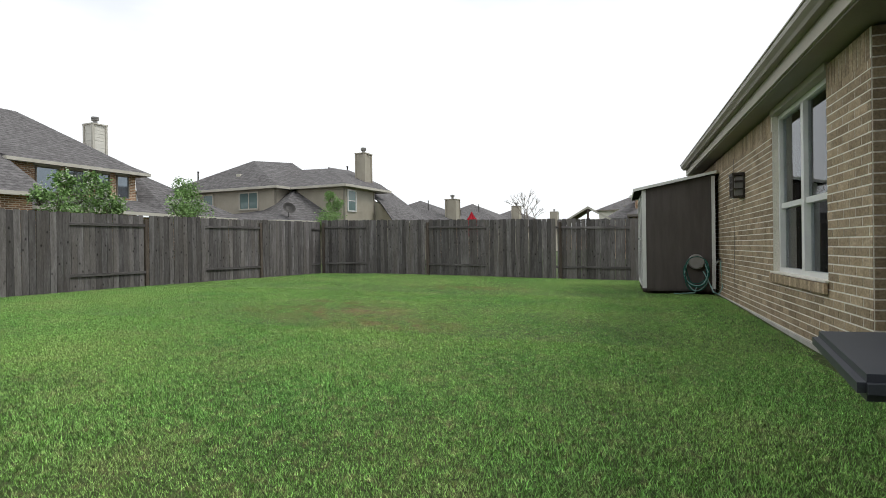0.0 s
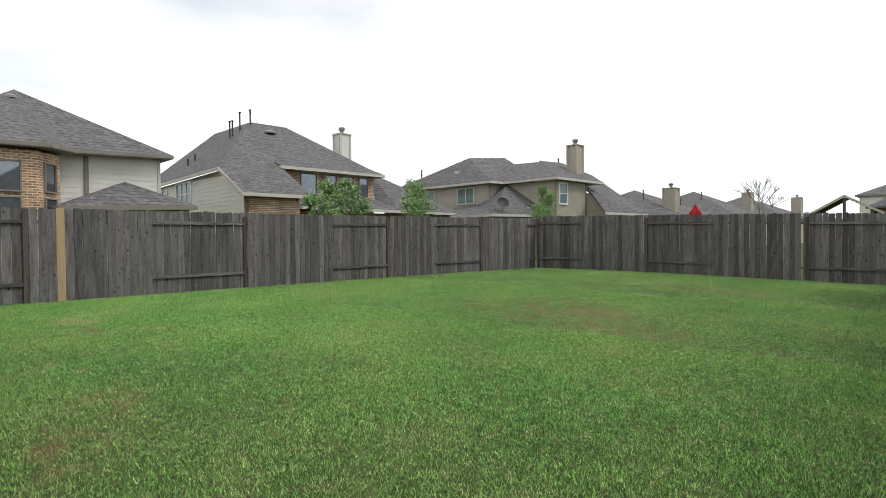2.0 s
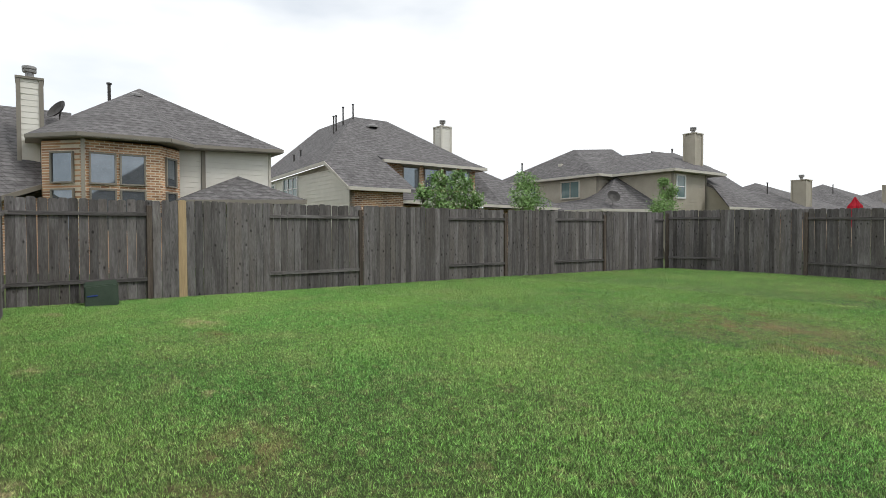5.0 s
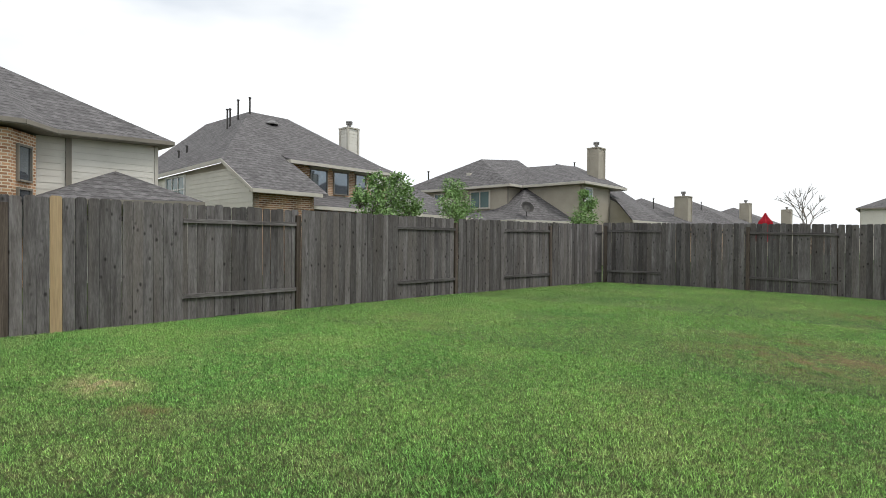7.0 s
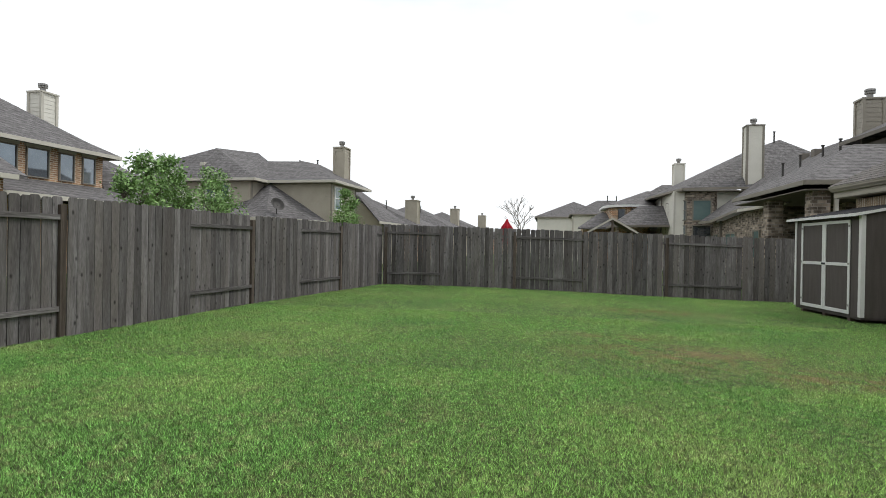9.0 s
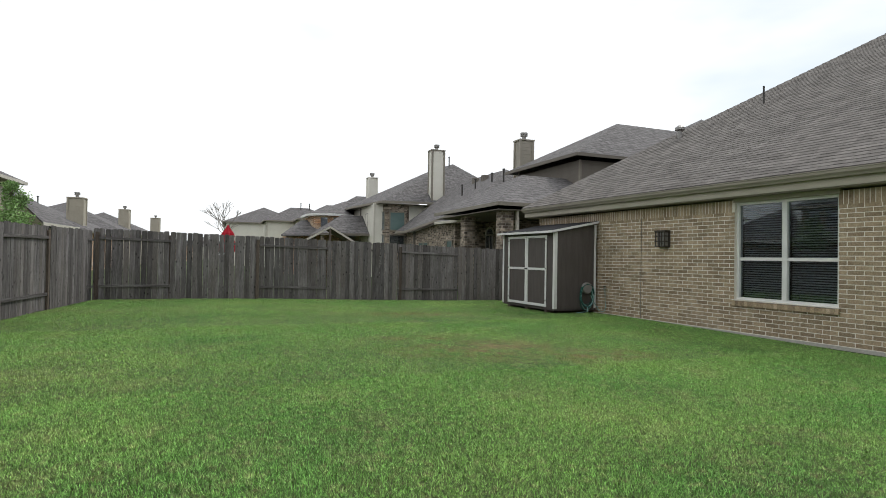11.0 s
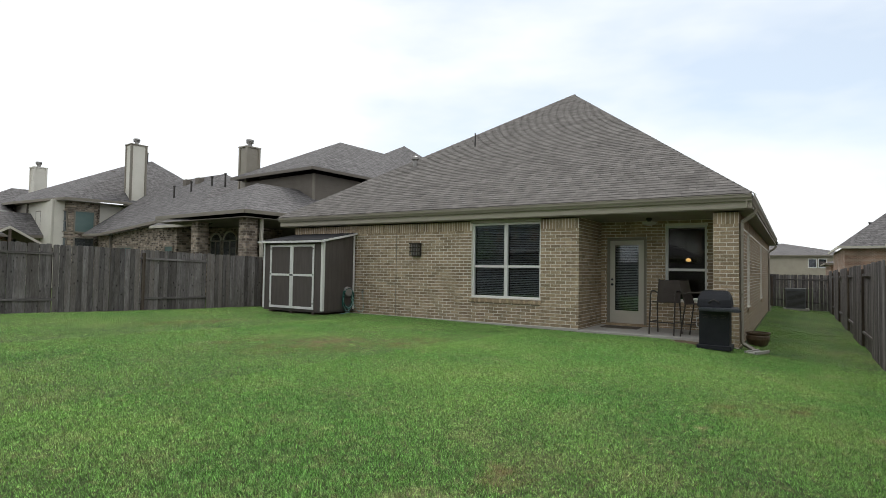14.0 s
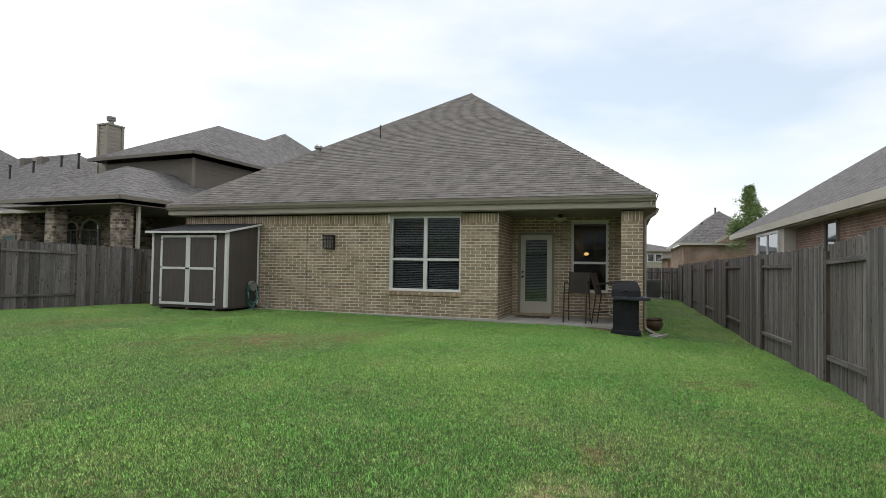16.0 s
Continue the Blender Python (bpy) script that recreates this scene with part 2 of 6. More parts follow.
M_TAUPE_TRIM = material("taupe_trim", [(0.3, (0.21, 0.19, 0.155)), (0.7, (0.26, 0.235, 0.195))], scale=1.2, fine=0.06, rough=0.6)
M_ORANGE_BRICK = coursed("orange_brick", (0.62, 0.36, 0.20), (0.30, 0.15, 0.08), (0.70, 0.61, 0.48), 0.255, 0.082, 0.015)
M_RED_BRICK = coursed("red_brown_brick", (0.48, 0.25, 0.13), (0.17, 0.085, 0.05), (0.66, 0.56, 0.44), 0.255, 0.082, 0.015)
M_PINK_BRICK = coursed("rose_brick", (0.38, 0.24, 0.18), (0.28, 0.17, 0.125), (0.46, 0.40, 0.34), 0.215, 0.075, 0.010)
M_STONE = coursed("mixed_stone", (0.46, 0.38, 0.30), (0.11, 0.088, 0.072), (0.34, 0.30, 0.26), 0.24, 0.10, 0.012, bump=0.02, tone=0.4, grain=4.0)
M_DARK_GLASS = material("far_window_glass", [(0.3, (0.17, 0.195, 0.22)), (0.7, (0.25, 0.28, 0.31))], scale=1, rough=0.03, metal=0.75, spec=0.8)
M_GREEN_GLASS = material("curtained_glass", [(0.3, (0.10, 0.16, 0.155)), (0.7, (0.15, 0.22, 0.21))], scale=1, rough=0.06, spec=0.7)
M_PIPE = material("dark_pipe", [(0.3, (0.035, 0.032, 0.03)), (0.7, (0.06, 0.055, 0.05))], scale=5, rough=0.5)
M_METAL = material("galvanised_metal", [(0.3, (0.22, 0.21, 0.20)), (0.7, (0.34, 0.33, 0.32))], scale=4, rough=0.45, metal=0.6)
M_GLASS = glass("window_glass")
M_BLIND = material("dark_blind_slat", [(0.3, (0.52, 0.53, 0.54)), (0.7, (0.62, 0.63, 0.64))], scale=3, rough=0.5, island=0.1)
M_SCREEN = material("insect_screen", [(0.3, (0.022, 0.022, 0.024)), (0.7, (0.035, 0.035, 0.037))], scale=3, fine=0.2, rough=0.6)
# near-black base colour stands in for the dimness of unlit rooms
M_ROOM = material("unlit_room_tone", [(0.3, (0.06, 0.055, 0.05)), (0.7, (0.09, 0.083, 0.075))], scale=1, rough=0.8)
M_DOOR = material("cream_door_paint", [(0.3, (0.52, 0.49, 0.42)), (0.7, (0.59, 0.56, 0.49))], scale=1.5, fine=0.04, rough=0.5)
M_SHED = material("dark_brown_shed_panel", [(0.3, (0.082, 0.070, 0.065)), (0.7, (0.108, 0.093, 0.087))], scale=2, stretch=(6, 6, 0.8), fine=0.12, bump=0.002, bump_scale=25, rough=0.75)
M_SHED_ROOF = material("charcoal_shed_roof", [(0.3, (0.030, 0.030, 0.032)), (0.7, (0.052, 0.052, 0.055))], scale=3, fine=0.3, fine_scale=100, rough=1.0, spec=0.02)
M_BLACK = material("black_enamel", [(0.3, (0.012, 0.013, 0.017)), (0.7, (0.022, 0.024, 0.030))], scale=3, fine=0.15, rough=0.5, spec=0.3)
M_LEDGE = material("dark_grey_plastic", [(0.3, (0.032, 0.036, 0.045)), (0.7, (0.046, 0.051, 0.062))], scale=2, fine=0.12, fine_scale=200, rough=0.5, spec=0.5)
M_BRONZE = material("dark_bronze_metal", [(0.3, (0.035, 0.028, 0.023)), (0.7, (0.06, 0.05, 0.042))], scale=3, rough=0.5)
M_SLING = material("brown_mesh_sling", [(0.3, (0.045, 0.037, 0.032)), (0.7, (0.065, 0.055, 0.048))], scale=3, fine=0.25, fine_scale=160, rough=0.85)
M_HOSE = material("green_hose_rubber", [(0.3, (0.012, 0.07, 0.055)), (0.7, (0.025, 0.12, 0.095))], scale=4, rough=0.45)
M_HOSE_PALE = material("pale_aqua_hose", [(0.3, (0.18, 0.34, 0.33)), (0.7, (0.28, 0.46, 0.44))], scale=4, rough=0.5)
M_HANGER = material("grey_plastic", [(0.3, (0.22, 0.21, 0.20)), (0.7, (0.30, 0.29, 0.28))], scale=4, rough=0.5)
M_POT = material("glazed_brown_pot", [(0.3, (0.075, 0.05, 0.03)), (0.7, (0.15, 0.105, 0.065))], scale=6, rough=0.35, spec=0.5)
M_UTILITY = material("green_utility_box", [(0.3, (0.030, 0.050, 0.032)), (0.7, (0.050, 0.075, 0.05))], scale=3, fine=0.1, rough=0.6)
M_BLUE = material("blue_label", [(0.3, (0.03, 0.06, 0.25)), (0.7, (0.04, 0.08, 0.3))], scale=3, rough=0.5)
M_AC = material("grey_ac_cabinet", [(0.3, (0.10, 0.105, 0.11)), (0.7, (0.14, 0.145, 0.15))], scale=3, rough=0.6, metal=0.2)
M_RED = material("red_canvas", [(0.3, (0.33, 0.008, 0.02)), (0.7, (0.48, 0.015, 0.03))], scale=3, fine=0.1, rough=0.85)
M_SOIL = material("bare_soil", [(0.3, (0.13, 0.10, 0.065)), (0.7, (0.26, 0.20, 0.13))], scale=5, fine=0.3, bump=0.01, bump_scale=20, rough=1.0)
M_BARK = material("grey_bark", [(0.3, (0.10, 0.08, 0.065)), (0.7, (0.2, 0.17, 0.14))], scale=6, stretch=(1, 1, 0.3), bump=0.006, bump_scale=20, rough=0.95)
M_LEAF = material("myrtle_leaf", [(0.3, (0.150, 0.265, 0.080)), (0.7, (0.270, 0.420, 0.150))], scale=1.5, rough=0.55, island=0.35, spec=0.3)
M_BLOSSOM = material("white_blossom", [(0.3, (0.62, 0.60, 0.56)), (0.7, (0.75, 0.73, 0.70))], scale=4, rough=0.8)
M_PINE = material("pine_needles", [(0.3, (0.120, 0.195, 0.060)), (0.7, (0.240, 0.330, 0.120))], scale=1.2, rough=0.7, island=0.35)
M_TWIG = material("bare_twig", [(0.3, (0.16, 0.14, 0.12)), (0.7, (0.24, 0.21, 0.18))], scale=4, rough=0.9)
M_LAMP = glowing("warm_bulb", (1.0, 0.55, 0.16), 1.6)
M_DOOR_BLIND = material("dim_door_blind", [(0.3, (0.42, 0.42, 0.41)), (0.7, (0.52, 0.52, 0.51))], scale=3, rough=0.5)
M_FAN = material("pale_fan_glass", [(0.3, (0.45, 0.43, 0.40)), (0.7, (0.55, 0.53, 0.5))], scale=2, rough=0.4)
M_MAT = material("brown_door_mat", [(0.3, (0.10, 0.085, 0.07)), (0.7, (0.17, 0.15, 0.125))], scale=30, fine=0.3, bump=0.004, bump_scale=150, rough=1.0)


# ---- building blocks ----
def part(name, bm, mat, parent, label=""):
    """Links a bmesh (or a finished mesh) as one mesh object under a thing or a part."""
    if isinstance(bm, bpy.types.Mesh):
        me = bm
    else:
        me = bpy.data.meshes.new(name)
        bm.normal_update()
        bm.to_mesh(me)
        bm.free()
    if mat and not me.materials:
        me.materials.append(mat)
    ob = new(name, me)
    ob.parent = parent
    return tagged(ob, label=label)


def thing(name, m, label, category, group="", kind=""):
    ob = new(name)
    ob.empty_display_size = 0.2
    ob.matrix_world = m
    return tagged(ob, label, category, group, kind)


def solo(name, bm, mat, label, category, kind="", group=""):
    return tagged(part(name, bm, mat, None), label, category, group, kind)


def box(bm, x0, x1, y0, y1, z0, z1, bevel=0.0):
    x0, x1, y0, y1, z0, z1 = min(x0, x1), max(x0, x1), min(y0, y1), max(y0, y1), min(z0, z1), max(z0, z1)
    vs = [bm.verts.new(p) for p in ((x0, y0, z0), (x1, y0, z0), (x1, y1, z0), (x0, y1, z0), (x0, y0, z1), (x1, y0, z1), (x1, y1, z1), (x0, y1, z1))]
    fs = [bm.faces.new([vs[i] for i in q]) for q in ((3, 2, 1, 0), (4, 5, 6, 7), (0, 1, 5, 4), (1, 2, 6, 5), (2, 3, 7, 6), (3, 0, 4, 7))]
    if bevel:
        es = list({e for f_ in fs for e in f_.edges})
        bmesh.ops.bevel(bm, geom=es, offset=bevel, segments=2, affect="EDGES", profile=0.5)
    return vs


def boxed(*boxes, bevel=0.0):
    bm = bmesh.new()
    for b in boxes:
        box(bm, *b, bevel=bevel)
    return bm


def prism(bm, pts, depth):
    """A polygon and its copy moved by depth, joined."""
    d = Vector(depth)
    a = [bm.verts.new(p) for p in pts]
    b = [bm.verts.new(Vector(p) + d) for p in pts]
    bm.faces.new(a)
    bm.faces.new(b[::-1])
    n = len(pts)
    for i in range(n):
        bm.faces.new((a[i], b[i], b[(i + 1) % n], a[(i + 1) % n]))
    bmesh.ops.recalc_face_normals(bm, faces=bm.faces[:])


def tube(bm, pts, radius, sides=8, taper=None):
    """A round bar along a line of points."""
    pts = [Vector(p) for p in pts]
    rings = []
    for i, p in enumerate(pts):
        d = (pts[min(i + 1, len(pts) - 1)] - pts[max(i - 1, 0)]).normalized()
        side = d.cross(Vector((0, 0, 1)))
        if side.length < 0.05:
            side = d.cross(Vector((1, 0, 0)))
        side.normalize()
        up = side.cross(d)
        r = radius if taper is None else radius + (taper - radius) * i / (len(pts) - 1)
        rings.append([bm.verts.new(p + r * (math.cos(a) * side + math.sin(a) * up)) for a in (2 * math.pi * k / sides for k in range(sides))])
    for a, b in zip(rings, rings[1:]):
        for k in range(sides):
            bm.faces.new((a[k], a[(k + 1) % sides], b[(k + 1) % sides], b[k]))
    bm.faces.new(rings[0][::-1])
    bm.faces.new(rings[-1])


def lathe(bm, profile, at=(0, 0, 0), sides=20):
    """Turns a profile of (radius, height) round the upright axis."""
    rings = [[bm.verts.new((at[0] + r * math.cos(2 * math.pi * k / sides), at[1] + r * math.sin(2 * math.pi * k / sides), at[2] + z)) for k in range(sides)] for r, z in profile]
    for a, b in zip(rings, rings[1:]):
        for k in range(sides):
            bm.faces.new((a[k], a[(k + 1) % sides], b[(k + 1) % sides], b[k]))
    bm.faces.new(rings[0][::-1])
    bm.faces.new(rings[-1])


def raw_mesh(name, verts, faces, mat):
    me = bpy.data.meshes.new(name)
    me.from_pydata(verts, [], faces)
    me.materials.append(mat)
    me.update()
    return me


def smooth(v, a, b):
    t = min(max((v - a) / (b - a), 0.0), 1.0)
    return t * t * (3 - 2 * t)


def ground_z(x, y):
    """The lie of the lawn: a crown towards the rear fence, a swale along the side fence."""
    z = 0.165 - 0.18 * smooth(x, -9, 2) - 0.30 * smooth(x, -11, 0.5) * (1 - smooth(y, -0.8, 3.2))
    z += 0.06 * smooth(y, 5, 11) * (1 - smooth(y, 14, 18)) * smooth(x, -5, 1)
    return z


IDENT = Matrix.Identity(4)
REAR = pose(-12.997, 0, 0, 0, 0, 84.34)   # u along the rear fence, w away from the lawn
REAR_BEND = pose(-11.88, 11.245, 0, 0, 0, 79.7)   # the fence bends inwards towards the corner
FAR = pose(0, 17.12, 0, 0, 0, -4.04)      # u along the far fence, w away from the lawn

# ---- ground ----
def axis_steps(lo, hi, fine, far):
    near = np.arange(lo, hi + fine / 2, fine)
    out = far * np.array([0.03, 0.08, 0.2, 0.45, 1.0])
    return np.concatenate(((lo - out)[::-1], near, hi + out))


def lawn_material(name, lift, green_a, green_b, straw, island):
    m = bpy.data.materials.new(name)
    m.use_nodes = True
    nt = m.node_tree
    b = nt.nodes["Principled BSDF"]
    b.inputs["Roughness"].default_value = 0.75
    b.inputs["Specular IOR Level"].default_value = 0.12
    pos = nt.nodes.new("ShaderNodeNewGeometry").outputs["Position"]

    def noise_at(scale, detail, lo, hi):
        n = nt.nodes.new("ShaderNodeTexNoise")
        n.inputs["Scale"].default_value, n.inputs["Detail"].default_value = scale, detail
        nt.links.new(pos, n.inputs["Vector"])
        r = nt.nodes.new("ShaderNodeMapRange")
        r.inputs[1].default_value, r.inputs[2].default_value = lo, hi
        nt.links.new(n.outputs[0], r.inputs[0])
        return r.outputs[0]

    def mix(fac, a, c):
        x = nt.nodes.new("ShaderNodeMixRGB")
        nt.links.new(fac, x.inputs[0])
        for k, v in ((1, a), (2, c)):
            if isinstance(v, tuple):
                x.inputs[k].default_value = (*v, 1)
            else:
                nt.links.new(v, x.inputs[k])
        return x.outputs[0]

    def math_node(op, a, c):
        x = nt.nodes.new("ShaderNodeMath")
        x.operation = op
        x.use_clamp = True
        for k, v in ((0, a), (1, c)):
            if isinstance(v, float):
                x.inputs[k].default_value = v
            else:
                nt.links.new(v, x.inputs[k])
        return x.outputs[0]

    col = mix(noise_at(0.45, 4, 0.35, 0.65), green_a, green_b)
    col = mix(math_node("MULTIPLY", noise_at(1.6, 5, 0.52, 0.74), 0.28), col, straw)
    col = mix(math_node("MULTIPLY", noise_at(14.0, 4, 0.52, 0.72), 0.55), col, tuple(0.9 * v for v in straw))
    col = mix(math_node("MULTIPLY", noise_at(3.4, 7, 0.62, 0.76), 0.22), col, (0.23, 0.180, 0.095))

    def spots(places):
        """How near a place on the lawn lies to one of several oval spots."""
        near = None
        for px, py, rx, ry in places:
            sub = nt.nodes.new("ShaderNodeVectorMath")
            sub.operation = "SUBTRACT"
            sub.inputs[1].default_value = (px, py, 0.1)
            nt.links.new(pos, sub.inputs[0])
            mul = nt.nodes.new("ShaderNodeVectorMath")
            mul.operation = "MULTIPLY"
            mul.inputs[1].default_value = (1 / rx, 1 / ry, 0)
            nt.links.new(sub.outputs[0], mul.inputs[0])
            ln = nt.nodes.new("ShaderNodeVectorMath")
            ln.operation = "LENGTH"
            nt.links.new(mul.outputs[0], ln.inputs[0])
            r = nt.nodes.new("ShaderNodeMapRange")
            r.inputs[1].default_value, r.inputs[2].default_value = 1.25, 0.1
            nt.links.new(ln.outputs["Value"], r.inputs[0])
            near = r.outputs[0] if near is None else math_node("MAXIMUM", near, r.outputs[0])
        return near

    bald = spots(((-4.5, 7.5, 1.5, 1.0), (-5.0, 8.7, 0.8, 0.4), (-3.2, 6.6, 1.2, 0.6), (-3.6, 12.6, 1.5, 0.7), (-5.06, 1.08, 0.4, 0.3), (-4.4, 0.55, 0.5, 0.3), (-8.36, 2.13, 0.3, 0.2)))
    bald = math_node("MULTIPLY", bald, noise_at(3.6, 6, 0.42, 0.58))
    col = mix(math_node("MULTIPLY", bald, 0.72), col, (0.245, 0.165, 0.088))
    dry = spots(((-7.87, 0.31, 0.17, 0.13), (-6.65, -0.06, 0.14, 0.11), (-5.4, -0.06, 0.16, 0.11), (-6.18, 1.26, 0.09, 0.07), (-11.45, 0.93, 0.28, 0.12), (-9.33, 2.24, 0.5, 0.3)))
    dry = math_node("MULTIPLY", dry, noise_at(9.0, 5, 0.36, 0.54))
    col = mix(math_node("MULTIPLY", dry, 0.9), col, (0.50, 0.41, 0.24))
    for sc_, lo_, hi_ in ((16.0, 0.76, 1.24), (62.0, 0.42, 1.62)):
        tuft = nt.nodes.new("ShaderNodeMapRange")
        tuft.inputs[3].default_value, tuft.inputs[4].default_value = lo_, hi_
        nt.links.new(noise_at(sc_, 3, 0.30, 0.70), tuft.inputs[0])
        tone = nt.nodes.new("ShaderNodeVectorMath")
        tone.operation = "SCALE"
        nt.links.new(col, tone.inputs[0])
        nt.links.new(tuft.outputs[0], tone.inputs["Scale"])
        col = tone.outputs[0]
    if island:
        rng = nt.nodes.new("ShaderNodeMapRange")
        rng.inputs[3].default_value, rng.inputs[4].default_value = 1 - island, 1 + island
        nt.links.new(nt.nodes.new("ShaderNodeNewGeometry").outputs["Random Per Island"], rng.inputs[0])
        sc = nt.nodes.new("ShaderNodeVectorMath")
        sc.operation = "SCALE"
        nt.links.new(col, sc.inputs[0])
        nt.links.new(rng.outputs[0], sc.inputs["Scale"])
        col = sc.outputs[0]
    nt.links.new(col, b.inputs["Base Color"])
    return m


# thatch colours are set dark to paint the shade between the blades
M_LAWN = lawn_material("lawn_thatch_shaded", 1.0, (0.042, 0.070, 0.020), (0.062, 0.088, 0.028), (0.15, 0.125, 0.060), 0.0)
M_BLADE = lawn_material("grass_blade", 1.0, (0.196, 0.420, 0.106), (0.294, 0.496, 0.136), (0.57, 0.530, 0.275), 0.60)

gx, gy = axis_steps(-16, 24, 0.5, 900.0), axis_steps(-4, 22, 0.5, 900.0)
g_verts, g_faces = [], []
for yv in gy:
    for xv in gx:
        inside = -16 <= xv <= 24 and -4 <= yv <= 22
        g_verts.append((xv, yv, ground_z(xv, yv) if inside else ground_z(min(max(xv, -16), 24), min(max(yv, -4), 22)) * 0.3))
nx = len(gx)
for j in range(len(gy) - 1):
    for i in range(nx - 1):
        g_faces.append((j * nx + i, j * nx + i + 1, (j + 1) * nx + i + 1, (j + 1) * nx + i))
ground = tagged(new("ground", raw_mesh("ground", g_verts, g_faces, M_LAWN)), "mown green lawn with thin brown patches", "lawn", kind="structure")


def grass_blades():
    rng = np.random.default_rng(4)
    spots = []
    for x0, x1, y0, y1, dens in ((-13.2, 1.4, -0.9, 6.0, 12500), (-13.0, 1.5, 6.0, 11.0, 6000), (-12.5, 1.5, 11.0, 18.2, 2600), (1.4, 8.0, -0.9, 1.5, 5200), (8.0, 21.0, -0.9, 1.5, 2600)):
        n = int((x1 - x0) * (y1 - y0) * dens)
        spots.append(np.stack((rng.uniform(x0, x1, n), rng.uniform(y0, y1, n)), 1))
    p = np.concatenate(spots)
    x, y = p[:, 0], p[:, 1]
    keep = (x > -12.99 + 0.099 * y) & (x > -11.88 + 0.1817 * (y - 11.245)) & (y < 17.1 - 0.0706 * x) & ~((x > 1.42) & (y > 2.02) & (y < 4.97)) & ~((x > 0.2) & (y > 12.05) & (y < 14.5))
    x, y = x[keep], y[keep]
    n = len(x)
    s = lambda v, a, b: (lambda t: t * t * (3 - 2 * t))(np.clip((v - a) / (b - a), 0, 1))
    z = 0.165 - 0.18 * s(x, -9, 2) - 0.30 * s(x, -11, 0.5) * (1 - s(y, -0.8, 3.2)) + 0.06 * s(y, 5, 11) * (1 - s(y, 14, 18)) * s(x, -5, 1)
    turn, lean = rng.uniform(0, 2 * np.pi, n), rng.uniform(0.3, 1.5, n)
    # clumps of taller grass and thin places
    clump = 0.5 + 0.5 * np.sin(2.1 * x + 1.3 * np.sin(1.7 * y)) * np.sin(1.9 * y + np.cos(2.3 * x))
    worn = np.exp(-(((x + 4.2) / 1.5) ** 2 + ((y - 7.5) / 1.1) ** 2))
    h = rng.uniform(0.011, 0.027, n) * (0.75 + 0.5 * clump) * (1 - 0.45 * worn)
    wid = rng.uniform(0.0012, 0.0026, n) * (1.0 + 0.045 * np.clip(y, 0, 14))
    dx, dy = np.cos(turn), np.sin(turn)
    v = np.empty((n, 3, 3))
    v[:, 0] = np.stack((x - dy * wid, y + dx * wid, z - 0.004), 1)
    v[:, 1] = np.stack((x + dy * wid, y - dx * wid, z - 0.004), 1)
    v[:, 2] = np.stack((x + dx * h * lean, y + dy * h * lean, z + h), 1)
    me = bpy.data.meshes.new("grass")
    me.vertices.add(3 * n)
    me.vertices.foreach_set("co", v.reshape(-1))
    me.loops.add(3 * n)
    me.loops.foreach_set("vertex_index", np.arange(3 * n, dtype=np.int32))
    me.polygons.add(n)
    me.polygons.foreach_set("loop_start", np.arange(0, 3 * n, 3, dtype=np.int32))
    me.update(calc_edges=True)
    me.materials.append(M_BLADE)
    return me


tagged(new("grass", grass_blades()), "short green lawn grass with straw-coloured blades", "grass", kind="stuff")


# ---- the brick house ----
BR_L, BR_H, JOINT, HEAD = 0.247, 0.0685, 0.0125, 0.0145
BRICK_MESHES = {}


def brick_box(l, h, d):
    """A brick with softened face edges, proud of its bed; origin in the middle of its back."""
    key = (round(l, 3), round(h, 3), d)
    if key not in BRICK_MESHES:
        c = 0.002
        v = [(-l / 2, 0, -h / 2), (l / 2, 0, -h / 2), (l / 2, 0, h / 2), (-l / 2, 0, h / 2), (-l / 2 + c, -d, -h / 2 + c), (l / 2 - c, -d, -h / 2 + c), (l / 2 - c, -d, h / 2 - c), (-l / 2 + c, -d, h / 2 - c)]
        BRICK_MESHES[key] = raw_mesh("brick", v, [(4, 5, 6, 7), (0, 1, 5, 4), (1, 2, 6, 5), (2, 3, 7, 6), (3, 0, 4, 7)], M_BRICK)
    return BRICK_MESHES[key]


def lay_bricks(length, z0, z1, holes, soldier=True, seed=1):
    """Bricks of a wall as (middle along, middle height, length, height), in running bond, with a soldier course on top."""
    rng = random.Random(seed)
    out = []
    top = z1 - (BR_L + JOINT if soldier else 0)
    row, z = 0, z0
    while z + BR_H <= top + 0.02:
        s = -(row % 2) * (BR_L + HEAD) / 2
        while s < length:
            a, b = max(s, 0), min(s + BR_L, length)
            spans = [(a, b)]
            for h0, h1, k0, k1 in holes:
                if z + BR_H > k0 + 0.01 and z < k1 - 0.01:
                    nxt = []
                    for p, q in spans:
                        if q <= h0 or p >= h1:
                            nxt.append((p, q))
                        else:
                            if p < h0:
                                nxt.append((p, h0 - 0.002))
                            if q > h1:
                                nxt.append((h1 + 0.002, q))
                    spans = nxt
            for p, q in spans:
                if q - p > 0.025:
                    out.append(((p + q) / 2, z + BR_H / 2, q - p, BR_H))
            s += BR_L + HEAD
        z += BR_H + JOINT
        row += 1
    if soldier:
        s = 0.0
        while s + BR_H <= length:
            if not any(h0 - 0.02 < s + BR_H / 2 < h1 + 0.02 and k1 > top + 0.05 for h0, h1, k0, k1 in holes):
                out.append((s + BR_H / 2, top + BR_L / 2 + JOINT, BR_H, BR_L))
            s += BR_H + JOINT
    return out


